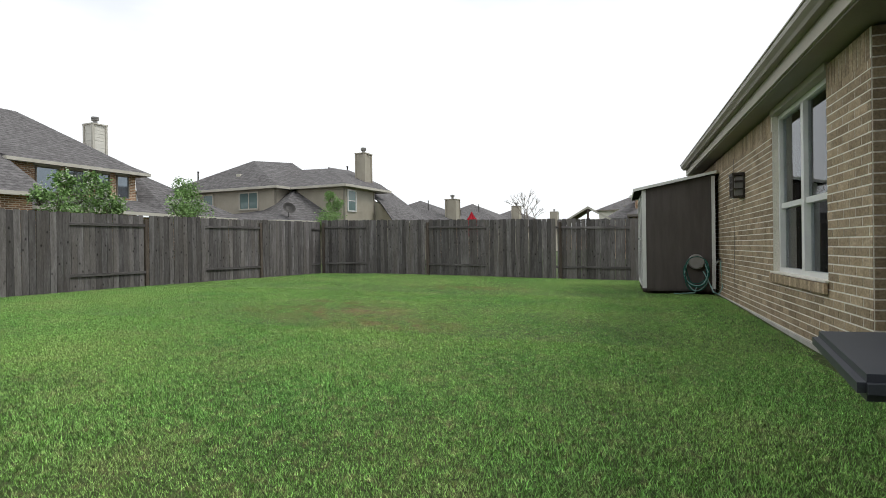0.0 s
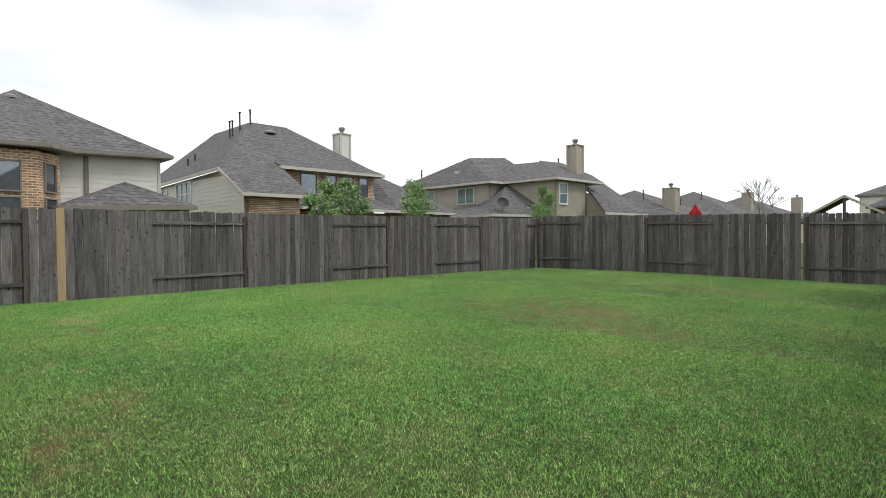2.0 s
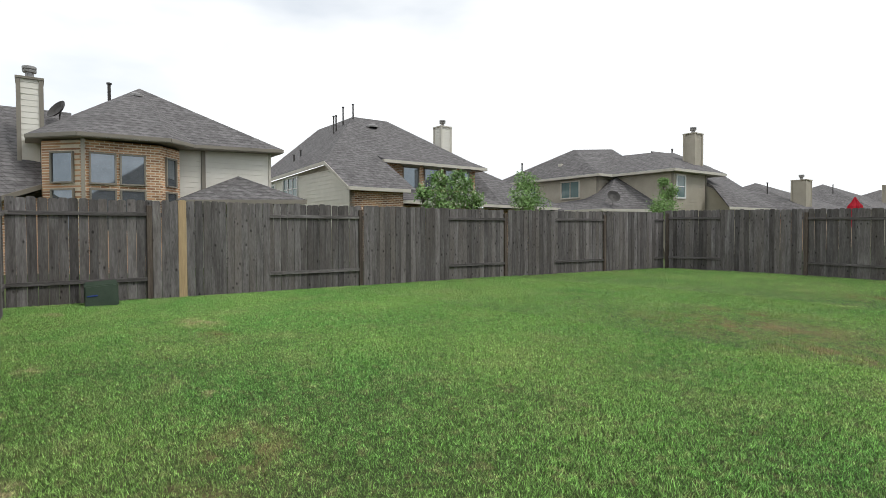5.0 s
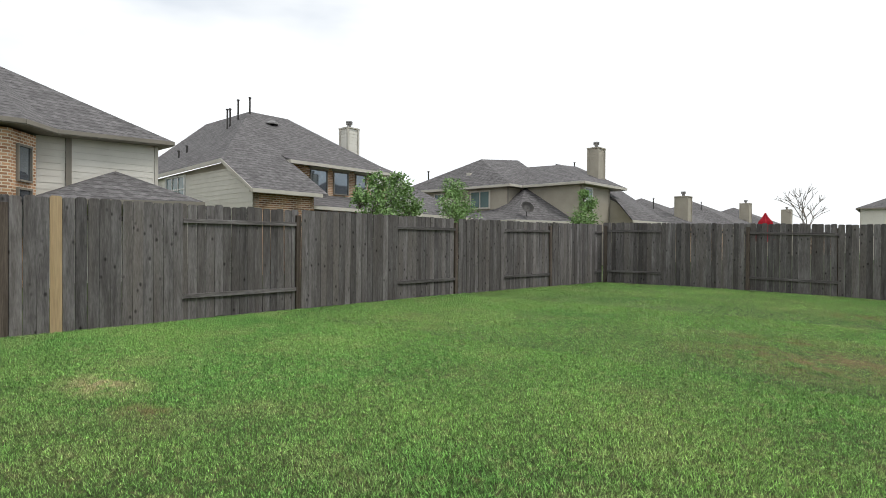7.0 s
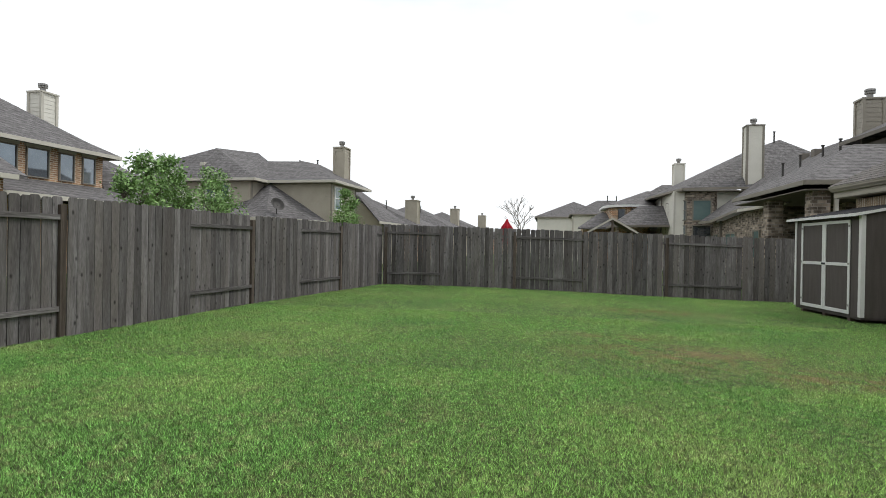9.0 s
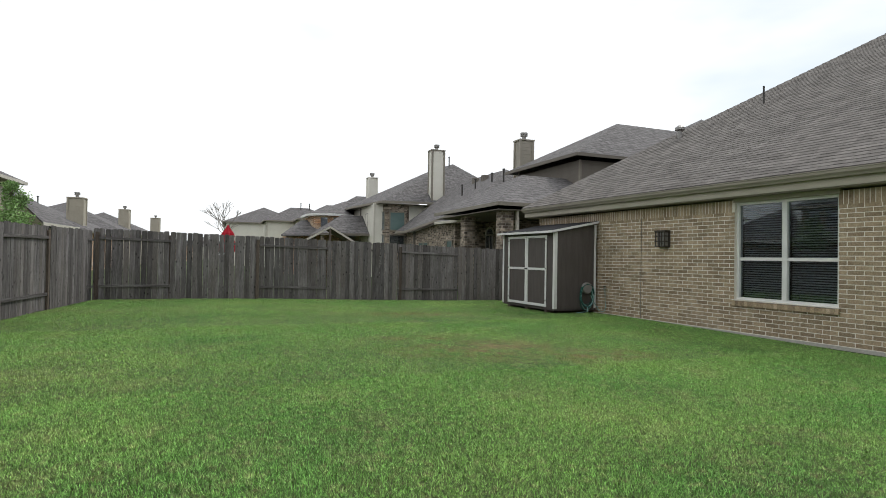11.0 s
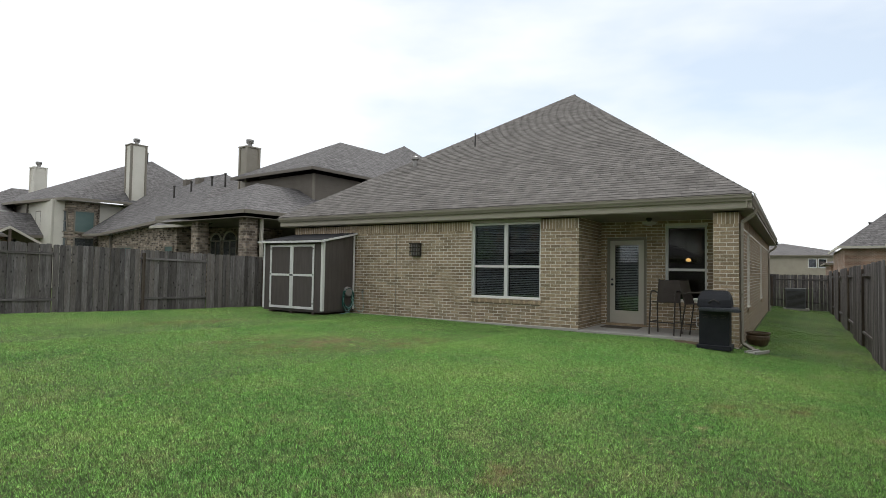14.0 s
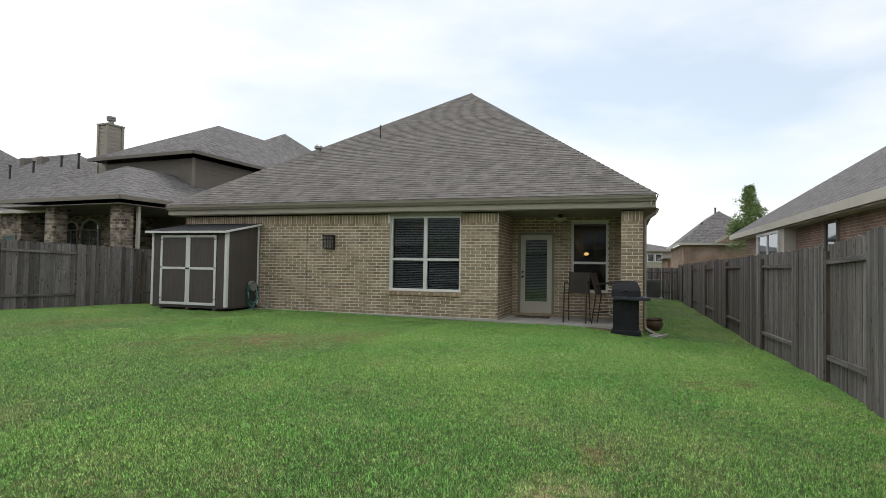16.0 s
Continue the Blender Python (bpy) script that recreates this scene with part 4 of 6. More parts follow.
def grill():
    """A covered gas grill seen from its back: cabinet, ledge, hood, shelf and handle."""
    g = thing("gas_grill", pose(0.27, 1.92, -0.10, 0, 0, 0), "black gas grill with closed hood beside the porch", "grill")
    bm = bmesh.new()
    box(bm, 0.38, 0.84, -0.27, 0.27, 0.10, 0.80, bevel=0.012)
    part("cabinet", bm, M_BLACK, g)
    part("base", boxed((0.30, 0.88, -0.31, 0.31, 0.03, 0.12), bevel=0.012), M_BLACK, g)
    bm = bmesh.new()
    prism(bm, [(-0.01, -0.50, 0.795), (0.88, -0.40, 0.795), (0.88, 0.31, 0.795), (0.105, 0.25, 0.795)], (0, 0, 0.065))
    bmesh.ops.bevel(bm, geom=bm.edges[:], offset=0.02, segments=2, affect="EDGES")
    part("ledge", bm, M_LEDGE, g, "dark grey moulded ledge")
    bm = bmesh.new()
    levels = [(0.39, 0.86, 0.305, 0.857), (0.40, 0.86, 0.30, 1.00), (0.44, 0.84, 0.275, 1.09), (0.50, 0.80, 0.235, 1.165), (0.55, 0.75, 0.19, 1.19)]
    rings = [[bm.verts.new(p) for p in ((x0, -w, z), (x1, -w, z), (x1, w, z), (x0, w, z))] for x0, x1, w, z in levels]
    for a, b in zip(rings, rings[1:]):
        for k in range(4):
            bm.faces.new((a[k], a[(k + 1) % 4], b[(k + 1) % 4], b[k]))
    bm.faces.new(rings[0][::-1])
    bm.faces.new(rings[-1])
    bmesh.ops.bevel(bm, geom=[e for e in bm.edges], offset=0.012, segments=2, affect="EDGES")
    part("hood", bm, M_BLACK, g)
    bm = bmesh.new()
    tube(bm, [(0.405, -0.09, 0.93), (0.365, -0.08, 0.97), (0.36, 0.0, 1.01), (0.365, 0.08, 0.97), (0.405, 0.09, 0.93)], 0.013)
    part("hood_handle", bm, M_PIPE, g, "black bowed hood handle")
    for y in (-0.16, 0.0, 0.16):
        for k in range(3):
            part("vent_slot", boxed((0.374, 0.381, y - 0.045, y + 0.045, 0.64 + 0.03 * k, 0.65 + 0.03 * k)), M_PIPE, g)
    bm = bmesh.new()
    tube(bm, [(0.6, 0.26, 0.42), (0.6, 0.34, 0.45), (0.6, 0.34, 0.62), (0.6, 0.26, 0.65)], 0.014)
    part("handle", bm, M_WHITE, g, "pale bent side handle")
    part("side_tray", boxed((0.50, 0.80, 0.28, 0.40, 0.99, 1.01), bevel=0.006), M_WHITE, g)
    for x in (0.38, 0.80):
        for y in (-0.24, 0.24):
            bm = bmesh.new()
            tube(bm, [(x + 0.0, y - 0.012, 0.03), (x + 0.0, y + 0.012, 0.03)], 0.03, sides=12)
            part("caster", bm, M_PIPE, g)


grill()


def patio_chair(m, label):
    """A bar-height sling chair on a bent tube frame."""
    c = thing("patio_chair", m, label, "chair", group="porch chairs")
    for s in (-1, 1):
        bm = bmesh.new()
        tube(bm, [(0.27 * s, -0.30, 0.0), (0.27 * s, -0.24, 0.5), (0.27 * s, -0.20, 0.90), (0.27 * s, -0.15, 0.965), (0.27 * s, 0.05, 0.975), (0.27 * s, 0.24, 0.93)], 0.017)
        part("arm_and_front_leg", bm, M_BRONZE, c)
        bm = bmesh.new()
        tube(bm, [(0.27 * s, 0.30, 0.0), (0.25 * s, 0.20, 0.70), (0.25 * s, 0.34, 1.24)], 0.017)
        part("back_post", bm, M_BRONZE, c)
        bm = bmesh.new()
        tube(bm, [(0.26 * s, -0.27, 0.28), (0.26 * s, 0.27, 0.28)], 0.012)
        part("stretcher", bm, M_BRONZE, c)
    bm = bmesh.new()
    tube(bm, [(-0.26, -0.26, 0.28), (0.26, -0.26, 0.28)], 0.014)
    part("footrest", bm, M_BRONZE, c)
    bm = bmesh.new()
    prism(bm, [(-0.245, -0.24, 0.735), (0.245, -0.24, 0.735), (0.245, -0.05, 0.715), (-0.245, -0.05, 0.715)], (0, 0, 0.012))
    prism(bm, [(-0.245, -0.05, 0.715), (0.245, -0.05, 0.715), (0.245, 0.20, 0.70), (-0.245, 0.20, 0.70)], (0, 0, 0.012))
    part("seat", bm, M_SLING, c)
    bm = bmesh.new()
    prism(bm, [(-0.245, 0.20, 0.71), (0.245, 0.20, 0.71), (0.245, 0.29, 1.05), (-0.245, 0.29, 1.05)], (0, 0.012, 0))
    prism(bm, [(-0.245, 0.29, 1.05), (0.245, 0.29, 1.05), (0.245, 0.335, 1.22), (-0.245, 0.335, 1.22)], (0, 0.012, 0))
    part("backrest", bm, M_SLING, c)
    return c


chair = patio_chair(pose(1.95, 3.06, 0.035, 0, 0, -97), "brown bar-height sling chair on the porch")
copy_thing(chair, pose(1.85, 2.35, 0.035, 0, 0, -12))["label"] = "brown bar-height sling chair behind the grill"

pot = thing("planter", pose(2.75, 1.27, ground_z(2.75, 1.27) - 0.01), "empty brown glazed planter pot on the grass", "planter")
bm = bmesh.new()
lathe(bm, [(0.14, 0.0), (0.19, 0.05), (0.235, 0.15), (0.235, 0.22), (0.215, 0.25), (0.25, 0.28), (0.25, 0.31), (0.22, 0.31), (0.20, 0.22), (0.02, 0.2)], sides=26)
part("bowl", bm, M_POT, pot)
splash = thing("splash_block", pose(1.35, 1.22, ground_z(1.35, 1.22), 0, 0, -20), "pale concrete splash block below the downspout", "splash block")
part("block", boxed((-0.30, 0.30, -0.12, -0.08, 0, 0.06), (-0.30, 0.30, 0.08, 0.12, 0, 0.06), (-0.30, 0.30, -0.08, 0.08, 0, 0.03), bevel=0.006), M_CONCRETE, splash)


# ---- lean-to shed ----
def shed():
    X0, X1, Y0, Y1, ZB = 0.15, 1.50, 12.0, 14.52, 0.12
    s = thing("garden_shed", pose(X0, Y1, 0, 0, 0, -90), "dark brown lean-to shed with white trim against the wall", "shed")
    L, D = Y1 - Y0, X1 - X0
    zf, zb = 2.17, 2.44
    part("floor_frame", boxed((0.02, L - 0.02, 0.02, D, ZB, ZB + 0.10)), M_SHED, s)
    for x in (0.3, 1.2, 2.1):
        part("skid", boxed((x, x + 0.09, 0.0, D, -0.06, ZB)), M_POST, s)
    part("front_panel", boxed((0.0, 0.31, 0.0, 0.03, ZB + 0.04, zf), (L - 0.33, L, 0.0, 0.03, ZB + 0.04, zf), (0.31, L - 0.33, 0.0, 0.03, 2.10, zf)), M_SHED, s)
    for x in (0.0, L - 0.025):
        bm = bmesh.new()
        prism(bm, [(x, 0.03, ZB + 0.04), (x, D, ZB + 0.04), (x, D, zb), (x, 0.03, zf + 0.006)], (0.025, 0, 0))
        part("side_panel", bm, M_SHED, s)
    part("back_panel", boxed((0.0, L, D - 0.02, D, ZB, zb)), M_SHED, s)
    t = 0.065
    for x in (0.0, L - t):
        part("corner_trim", boxed((x, x + t, -0.016, 0.0, ZB + 0.05, zf)), M_WHITE, s)
    part("corner_trim", boxed((L, L + 0.016, -0.016, t, ZB + 0.05, zf)), M_WHITE, s)
    part("corner_trim", boxed((L, L + 0.016, D - t, D, ZB + 0.05, zb - 0.04)), M_WHITE, s)
    # two doors
    for i, (a, b) in enumerate(((0.32, 1.255), (1.265, 2.19))):
        d = part("shed_door", boxed((a, b, -0.012, 0.018, 0.20, 2.095)), M_SHED, s)
        k = 0.065
        for bx in ((a, a + k, 0.20, 2.095), (b - k, b, 0.20, 2.095), (a + k, b - k, 0.20, 0.27), (a + k, b - k, 2.03, 2.095), (a + k, b - k, 1.16, 1.225)):
            part("door_trim", boxed((bx[0], bx[1], -0.03, -0.013, bx[2], bx[3]), bevel=0.002), M_WHITE, d)
        for z in (0.35, 1.19, 1.95):
            x = a + 0.005 if i == 0 else b - 0.06
            part("hinge", boxed((x, x + 0.055, -0.036, -0.03, z, z + 0.04)), M_METAL, d)
    part("latch", boxed((1.20, 1.32, -0.05, -0.031, 1.17, 1.21)), M_BLACK, s, "black door latch")
    # roof
    bm = bmesh.new()
    prism(bm, [(-0.08, -0.16, zf + 0.005), (L + 0.08, -0.16, zf + 0.005), (L + 0.08, D + 0.02, zb + 0.035), (-0.08, D + 0.02, zb + 0.035)], (0, 0, 0.03))
    part("roof", bm, M_SHED_ROOF, s)
    part("roof_fascia", boxed((-0.08, L + 0.08, -0.175, -0.161, zf - 0.025, zf + 0.032)), M_WHITE, s)
    for x in (-0.095, L + 0.081):
        bm = bmesh.new()
        prism(bm, [(x, -0.175, zf - 0.025), (x, D + 0.02, zb + 0.005), (x, D + 0.02, zb + 0.06), (x, -0.175, zf + 0.032)], (0.014, 0, 0))
        part("rake_trim", bm, M_WHITE, s)


shed()


def hose():
    h = thing("garden_hose", pose(1.14, 11.96, 0.52), "dark green garden hose coiled on a wall hanger", "hose")
    bm = bmesh.new()
    lathe(bm, [(0.13, 0.0), (0.15, 0.015), (0.15, 0.09), (0.13, 0.11)], sides=18)
    bmesh.ops.rotate(bm, verts=bm.verts, cent=(0, 0, 0), matrix=Matrix.Rotation(radians(90), 3, "X"))
    bmesh.ops.translate(bm, verts=bm.verts, vec=(0, 0.02, 0.19))
    part("hanger", bm, M_HANGER, h, "grey plastic hose hanger")
    rng = random.Random(6)
    for i in range(7):
        rx, rz, off = 0.20 + rng.uniform(-0.03, 0.04), 0.31 + rng.uniform(-0.04, 0.05), rng.uniform(-0.01, 0.01)
        bm = bmesh.new()
        tube(bm, [(rx * math.sin(a) + 0.015 * math.sin(3 * a + i), -0.02 - 0.012 * i + off, 0.02 + 0.27 - rz + rz * math.cos(a)) for a in (2 * math.pi * k / 30 for k in range(31))], 0.011, sides=7)
        part("hose_loop", bm, M_HOSE_PALE if i in (2, 5) else M_HOSE, h)
    bm = bmesh.new()
    tube(bm, [(0.12, -0.05, 0.0), (0.22, -0.10, -0.22), (0.28, -0.22, -0.40), (0.36, -0.28, -0.43), (0.42, -0.30, -0.30), (0.40, -0.29, 0.05), (0.40, -0.28, 0.22)], 0.010, sides=7)
    part("hose_lead", bm, M_HOSE_PALE, h)
    bm = bmesh.new()
    tube(bm, [(-0.42, -0.16, -0.435), (-0.30, -0.20, -0.43), (-0.2, -0.12, -0.43), (-0.05, -0.15, -0.42), (0.0, -0.06, -0.3)], 0.011, sides=7)
    part("hose_end", bm, M_HOSE_PALE, h)


hose()
tap = thing("hose_tap", pose(WX - 0.008, 11.66, 0.72, 0, 0, -90), "brass-dark outdoor tap on the brick wall", "tap")
bm = bmesh.new()
tube(bm, [(0, 0.0, 0), (0, -0.08, 0), (0, -0.11, -0.05)], 0.014)
part("spout", bm, M_METAL, tap)
bm = bmesh.new()
lathe(bm, [(0.03, 0.02), (0.035, 0.03), (0.03, 0.045)], (0, -0.06, 0.01), sides=10)
part("wheel", bm, M_BLACK, tap)


# ---- fences ----
def picket_meshes():
    out = []
    rng = random.Random(11)
    for i in range(10):
        w, h, t, e = 0.1365 + rng.uniform(-0.0035, 0.0020), 1.0, 0.017, 0.015
        bm = bmesh.new()
        prism(bm, [(-w / 2, 0, 0), (w / 2, 0, 0.004 * rng.uniform(-1, 1)), (w / 2, 0, h - e * rng.uniform(0.6, 1.2)), (w / 2 - 0.022, 0, h), (-w / 2 + 0.022, 0, h), (-w / 2, 0, h - e * rng.uniform(0.6, 1.2))], (0, t, 0))
        me = bpy.data.meshes.new("picket")
        bm.to_mesh(me)
        bm.free()
        me.materials.append(M_FENCE)
        out.append(me)
    return out


PICKETS = picket_meshes()


def rail_mesh(length):
    bm = bmesh.new()
    box(bm, 0, length, 0.0, 0.038, -0.034, 0.034, bevel=0.004)
    return bm


def fence(name, m, edges, first_recessed, top, label, seed, gap=(0.001, 0.006), rail_low=0.36, posts_after=False, new_at=None):
    """Good-neighbour panels: boards change sides from post to post. Local x along it, local -y towards the lawn.
    top: height of the board tops at a place along the fence."""
    f = thing(name, m, label, "fence", kind="structure")
    rng = random.Random(seed)
    inv = m
    recessed = first_recessed
    for a, b in zip(edges, edges[1:]):
        g_mid = [(inv @ Vector((s, 0, 0))) for s in (a, b)]
        base_a, base_b = (ground_z(p.x, p.y) for p in g_mid)
        # rails follow the ground
        for low in (True, False):
            za, zb = (base_a + rail_low, base_b + rail_low) if low else (top(a) - 0.26, top(b) - 0.26)
            o = part("rail", rail_mesh(b - a), M_RAIL, f)
            o.matrix_basis = Matrix.Translation((a, 0.0, za + rng.uniform(-0.01, 0.01))) @ Matrix.Rotation(-math.atan2(zb - za, b - a), 4, "Y")
        # post at the section's start
        flush = recessed != posts_after
        po = part("post", boxed((-0.045, 0.045, 0.0, 0.09, base_a - 0.2, top(a) - 0.10), bevel=0.005), M_POST, f)
        po.location = (a + (0.045 if recessed else -0.045), -0.008 if flush else 0.06, 0)
        s = a + 0.07
        if recessed:
            s = a + 0.02
        while s < b - 0.03:
            me = rng.choice(PICKETS)
            g = inv @ Vector((s, 0, 0))
            z0 = ground_z(g.x, g.y) - 0.03 + rng.uniform(0, 0.05)
            h = top(s) + rng.uniform(-0.018, 0.012) - z0
            fresh = new_at is not None and abs(s - new_at) < 0.07
            if fresh:
                me = me.copy()
                me.materials.clear()
                me.materials.append(M_NEWBOARD)
            o = part("picket", me, None, f, "new yellow pine replacement picket" if fresh else "")
            y = (0.040 if recessed else -0.019) + rng.uniform(-0.0015, 0.0015) - (0.006 if fresh else 0.0)
            o.matrix_basis = Matrix.Translation((s, y, z0)) @ Matrix.Rotation(radians(rng.gauss(0, 0.25)), 4, "Y") @ Matrix.Diagonal((rng.choice((1, -1)) * 1.0, 1, h, 1))
            s += 0.139 + rng.uniform(*gap)
        recessed = not recessed
    return f


fence("fence_rear", REAR, [0.06, 0.55, 2.60, 4.75, 6.86, 9.26, 11.30], False, lambda s: 1.94 + 0.004 * s, "weathered grey cedar fence with alternating panels", 21, posts_after=True, new_at=3.135)
fence("fence_rear", REAR_BEND, [0.0, 1.80, 3.88, 6.20, 6.68], False, lambda s: 1.985 + 0.008 * s, "weathered grey cedar fence running to the far corner", 26, posts_after=True)
fence("fence_far", FAR, [-10.68, -8.85, -6.55, -4.45, -2.11, -0.02, 2.15, 4.3, 6.6, 8.8], True, lambda s: 1.83 - 0.026 * s, "weathered grey-brown cedar fence with open slits", 22, gap=(0.0005, 0.0055))
fence("fence_side", pose(20.9, -0.83, 0, 0, 0, 180), [0.0, 2.15, 4.35, 6.55, 8.65, 10.75, 12.85, 15.14, 17.4, 19.54, 21.9, 22.9], False, lambda s: 1.62 + 0.005 * s, "tall weathered grey cedar side fence", 23)
ang = math.degrees(math.atan2(0.50 + 0.83, -12.95 + 2.0))
fence("fence_side", pose(-2.0, -0.83, 0, 0, 0, ang), [0.0, 1.15, 3.4, 5.5, 7.8, 9.9, 11.03], False, lambda s: 1.735 + 0.016 * s, "weathered grey cedar fence by the yard corner", 24)
fence("fence_end", pose(21.0, 1.6, 0, 0, 0, -90), [0.0, 2.45], True, lambda s: 1.45, "weathered fence closing the side passage", 25, gap=(0.004, 0.02))

box_ = thing("utility_box", pose(-12.42, 1.72, ground_z(-12.42, 1.72) - 0.03, 4, 0, -8), "dark green utility pedestal tilted by the fence", "utility box")
bm = bmesh.new()
prism(bm, [(-0.20, -0.24, 0.0), (0.22, -0.24, 0.0), (0.15, -0.22, 0.37), (-0.20, -0.22, 0.42)], (0, 0.47, 0))
bmesh.ops.bevel(bm, geom=bm.edges[:], offset=0.015, segments=2, affect="EDGES")
part("cover", bm, M_UTILITY, box_)
part("label_strip", boxed((0.183, 0.196, -0.2, -0.05, 0.20, 0.22)), M_BLUE, box_)
ac = thing("air_conditioner", pose(20.2, 0.55, ground_z(20.2, 0.55)), "grey outdoor air conditioner on a concrete pad", "air conditioner")
part("pad", boxed((-0.5, 0.5, -0.55, 0.5, -0.02, 0.07)), M_CONCRETE, ac)
part("cabinet", boxed((-0.38, 0.38, -0.4, 0.4, 0.07, 0.98), bevel=0.02), M_AC, ac)
for k in range(14):
    part("louver", boxed((-0.39, -0.381, -0.36, 0.36, 0.14 + 0.055 * k, 0.165 + 0.055 * k)), M_PIPE, ac)
part("top_grille", boxed((-0.40, 0.40, -0.42, 0.42, 0.981, 1.02), bevel=0.01), M_AC, ac)


# ---- neighbouring houses ----
def lap_siding(bm, a, b, z0, z1, out, step=0.19):
    """Lapped boards over a wall from a to b; out: the way that it faces."""
    a, b, out = Vector((*a, 0)), Vector((*b, 0)), Vector((*out, 0)).normalized()
    z = z0
    while z < z1:
        t = min(z + step, z1)
        lo, hi = out * 0.020, out * 0.006
        vs = [bm.verts.new(p) for p in (a + lo + Vector((0, 0, z)), b + lo + Vector((0, 0, z)), b + hi + Vector((0, 0, t)), a + hi + Vector((0, 0, t)), a + Vector((0, 0, z)), b + Vector((0, 0, z)))]
        bm.faces.new((vs[0], vs[1], vs[2], vs[3]))
        bm.faces.new((vs[4], vs[5], vs[1], vs[0]))
        z = t


def block(parent, u0, u1, w0, w1, z0, z1, mat, siding=None, faces="LRN"):
    """A storey: a solid core, with lapped boards on the faces that are told (L: low u, R: high u, N: low w)."""
    part("wall", boxed((u0, u1, w0, w1, z0, z1)), mat, parent)
    if siding:
        bm = bmesh.new()
        if "L" in faces:
            lap_siding(bm, (u0, w0), (u0, w1), z0, z1, (-1, 0))
        if "R" in faces:
            lap_siding(bm, (u1, w0), (u1, w1), z0, z1, (1, 0))
        if "N" in faces:
            lap_siding(bm, (u0, w0), (u1, w0), z0, z1, (0, -1))
        part("siding", bm, siding, parent)
        for u in (u0, u1):
            part("corner_board", boxed((u - 0.05, u + 0.05, w0 - 0.05, w0 + 0.05, z0, z1)), M_TAUPE_TRIM if siding is not M_SIDING_CREAM else M_PALE_TRIM, parent)


def eaves(parent, pts, mat=None, h=0.15):
    """Fascia boards along a line of eave points."""
    for a, b in zip(pts, pts[1:]):
        a, b = Vector(a), Vector(b)
        d = (b - a)
        side = Vector((d.y, -d.x, 0)).normalized() * 0.03
        bm = bmesh.new()
        prism(bm, [a - side, b - side, b + side, a + side], (0, 0, -h))
        part("fascia", bm, mat or M_PALE_TRIM, parent)


def planes(parent, polys, name="roof"):
    for poly in polys:
        part(name, slab([poly], 0.10), M_FAR_SHINGLE, parent)


def opening(parent, a, b, z0, z1, out, frame=None, glass_mat=None, bars=1, cross=False, trim=0.09):
    """A window on a wall from a to b in plan, with a frame proud of the wall, bars and panes."""
    a, b, o = Vector((*a, 0)), Vector((*b, 0)), Vector((*out, 0)).normalized()
    frame = frame or M_PALE_TRIM
    d = (b - a)
    L = d.length
    d.normalize()

    def plate(bm, s0, s1, k0, k1, depth):
        p = [a + d * s0 + Vector((0, 0, k0)), a + d * s1 + Vector((0, 0, k0)), a + d * s1 + Vector((0, 0, k1)), a + d * s0 + Vector((0, 0, k1))]
        prism(bm, p, o * depth)
        return bm

    bm = bmesh.new()
    for s0, s1, k0, k1 in ((-trim, 0, z0 - trim, z1 + trim), (L, L + trim, z0 - trim, z1 + trim), (0, L, z1, z1 + trim)):
        plate(bm, s0, s1, k0, k1, 0.07)
    w = part("window", bm, frame, parent)
    part("sill", plate(bmesh.new(), 0, L, z0 - trim, z0, 0.09), frame, w)
    part("pane", plate(bmesh.new(), 0, L, z0, z1, 0.025), glass_mat or M_DARK_GLASS, w)
    for i in range(1, bars):
        part("bar", plate(bmesh.new(), L * i / bars - 0.03, L * i / bars + 0.03, z0, z1, 0.06), frame, w)
    if cross:
        zm = (z0 + z1) / 2
        part("bar", plate(bmesh.new(), 0, L, zm - 0.025, zm + 0.025, 0.055), frame, w)


def chimney(parent, u0, u1, w0, w1, z0, z1, core, siding, trim=None):
    c = part("chimney", boxed((u0, u1, w0, w1, z0, z1)), core, parent)
    bm = bmesh.new()
    lap_siding(bm, (u0, w0), (u0, w1), z0, z1, (-1, 0))
    lap_siding(bm, (u1, w0), (u1, w1), z0, z1, (1, 0))
    lap_siding(bm, (u0, w0), (u1, w0), z0, z1, (0, -1))
    part("chimney_siding", bm, siding, c)
    for u in (u0, u1):
        for w in (w0, w1):
            part("corner_board", boxed((u - 0.06, u + 0.06, w - 0.06, w + 0.06, z0, z1)), trim or siding, c)
    part("crown", boxed((u0 - 0.08, u1 + 0.08, w0 - 0.08, w1 + 0.08, z1, z1 + 0.07)), trim or siding, c)
    bm = bmesh.new()
    m = ((u0 + u1) / 2, (w0 + w1) / 2, z1 + 0.07)
    lathe(bm, [(0.12, 0), (0.12, 0.20), (0.19, 0.22), (0.20, 0.29), (0.17, 0.31), (0.20, 0.33), (0.20, 0.40), (0.17, 0.42)], m, sides=14)
    part("flue_cap", bm, M_METAL, c)


def stack(parent, at, h, r=0.05):
    bm = bmesh.new()
    lathe(bm, [(r, -0.3), (r, h)], at, sides=8)
    lathe(bm, [(r * 1.6, h), (r * 1.6, h + 0.06)], at, sides=8)
    part("vent_pipe", bm, M_PIPE, parent)


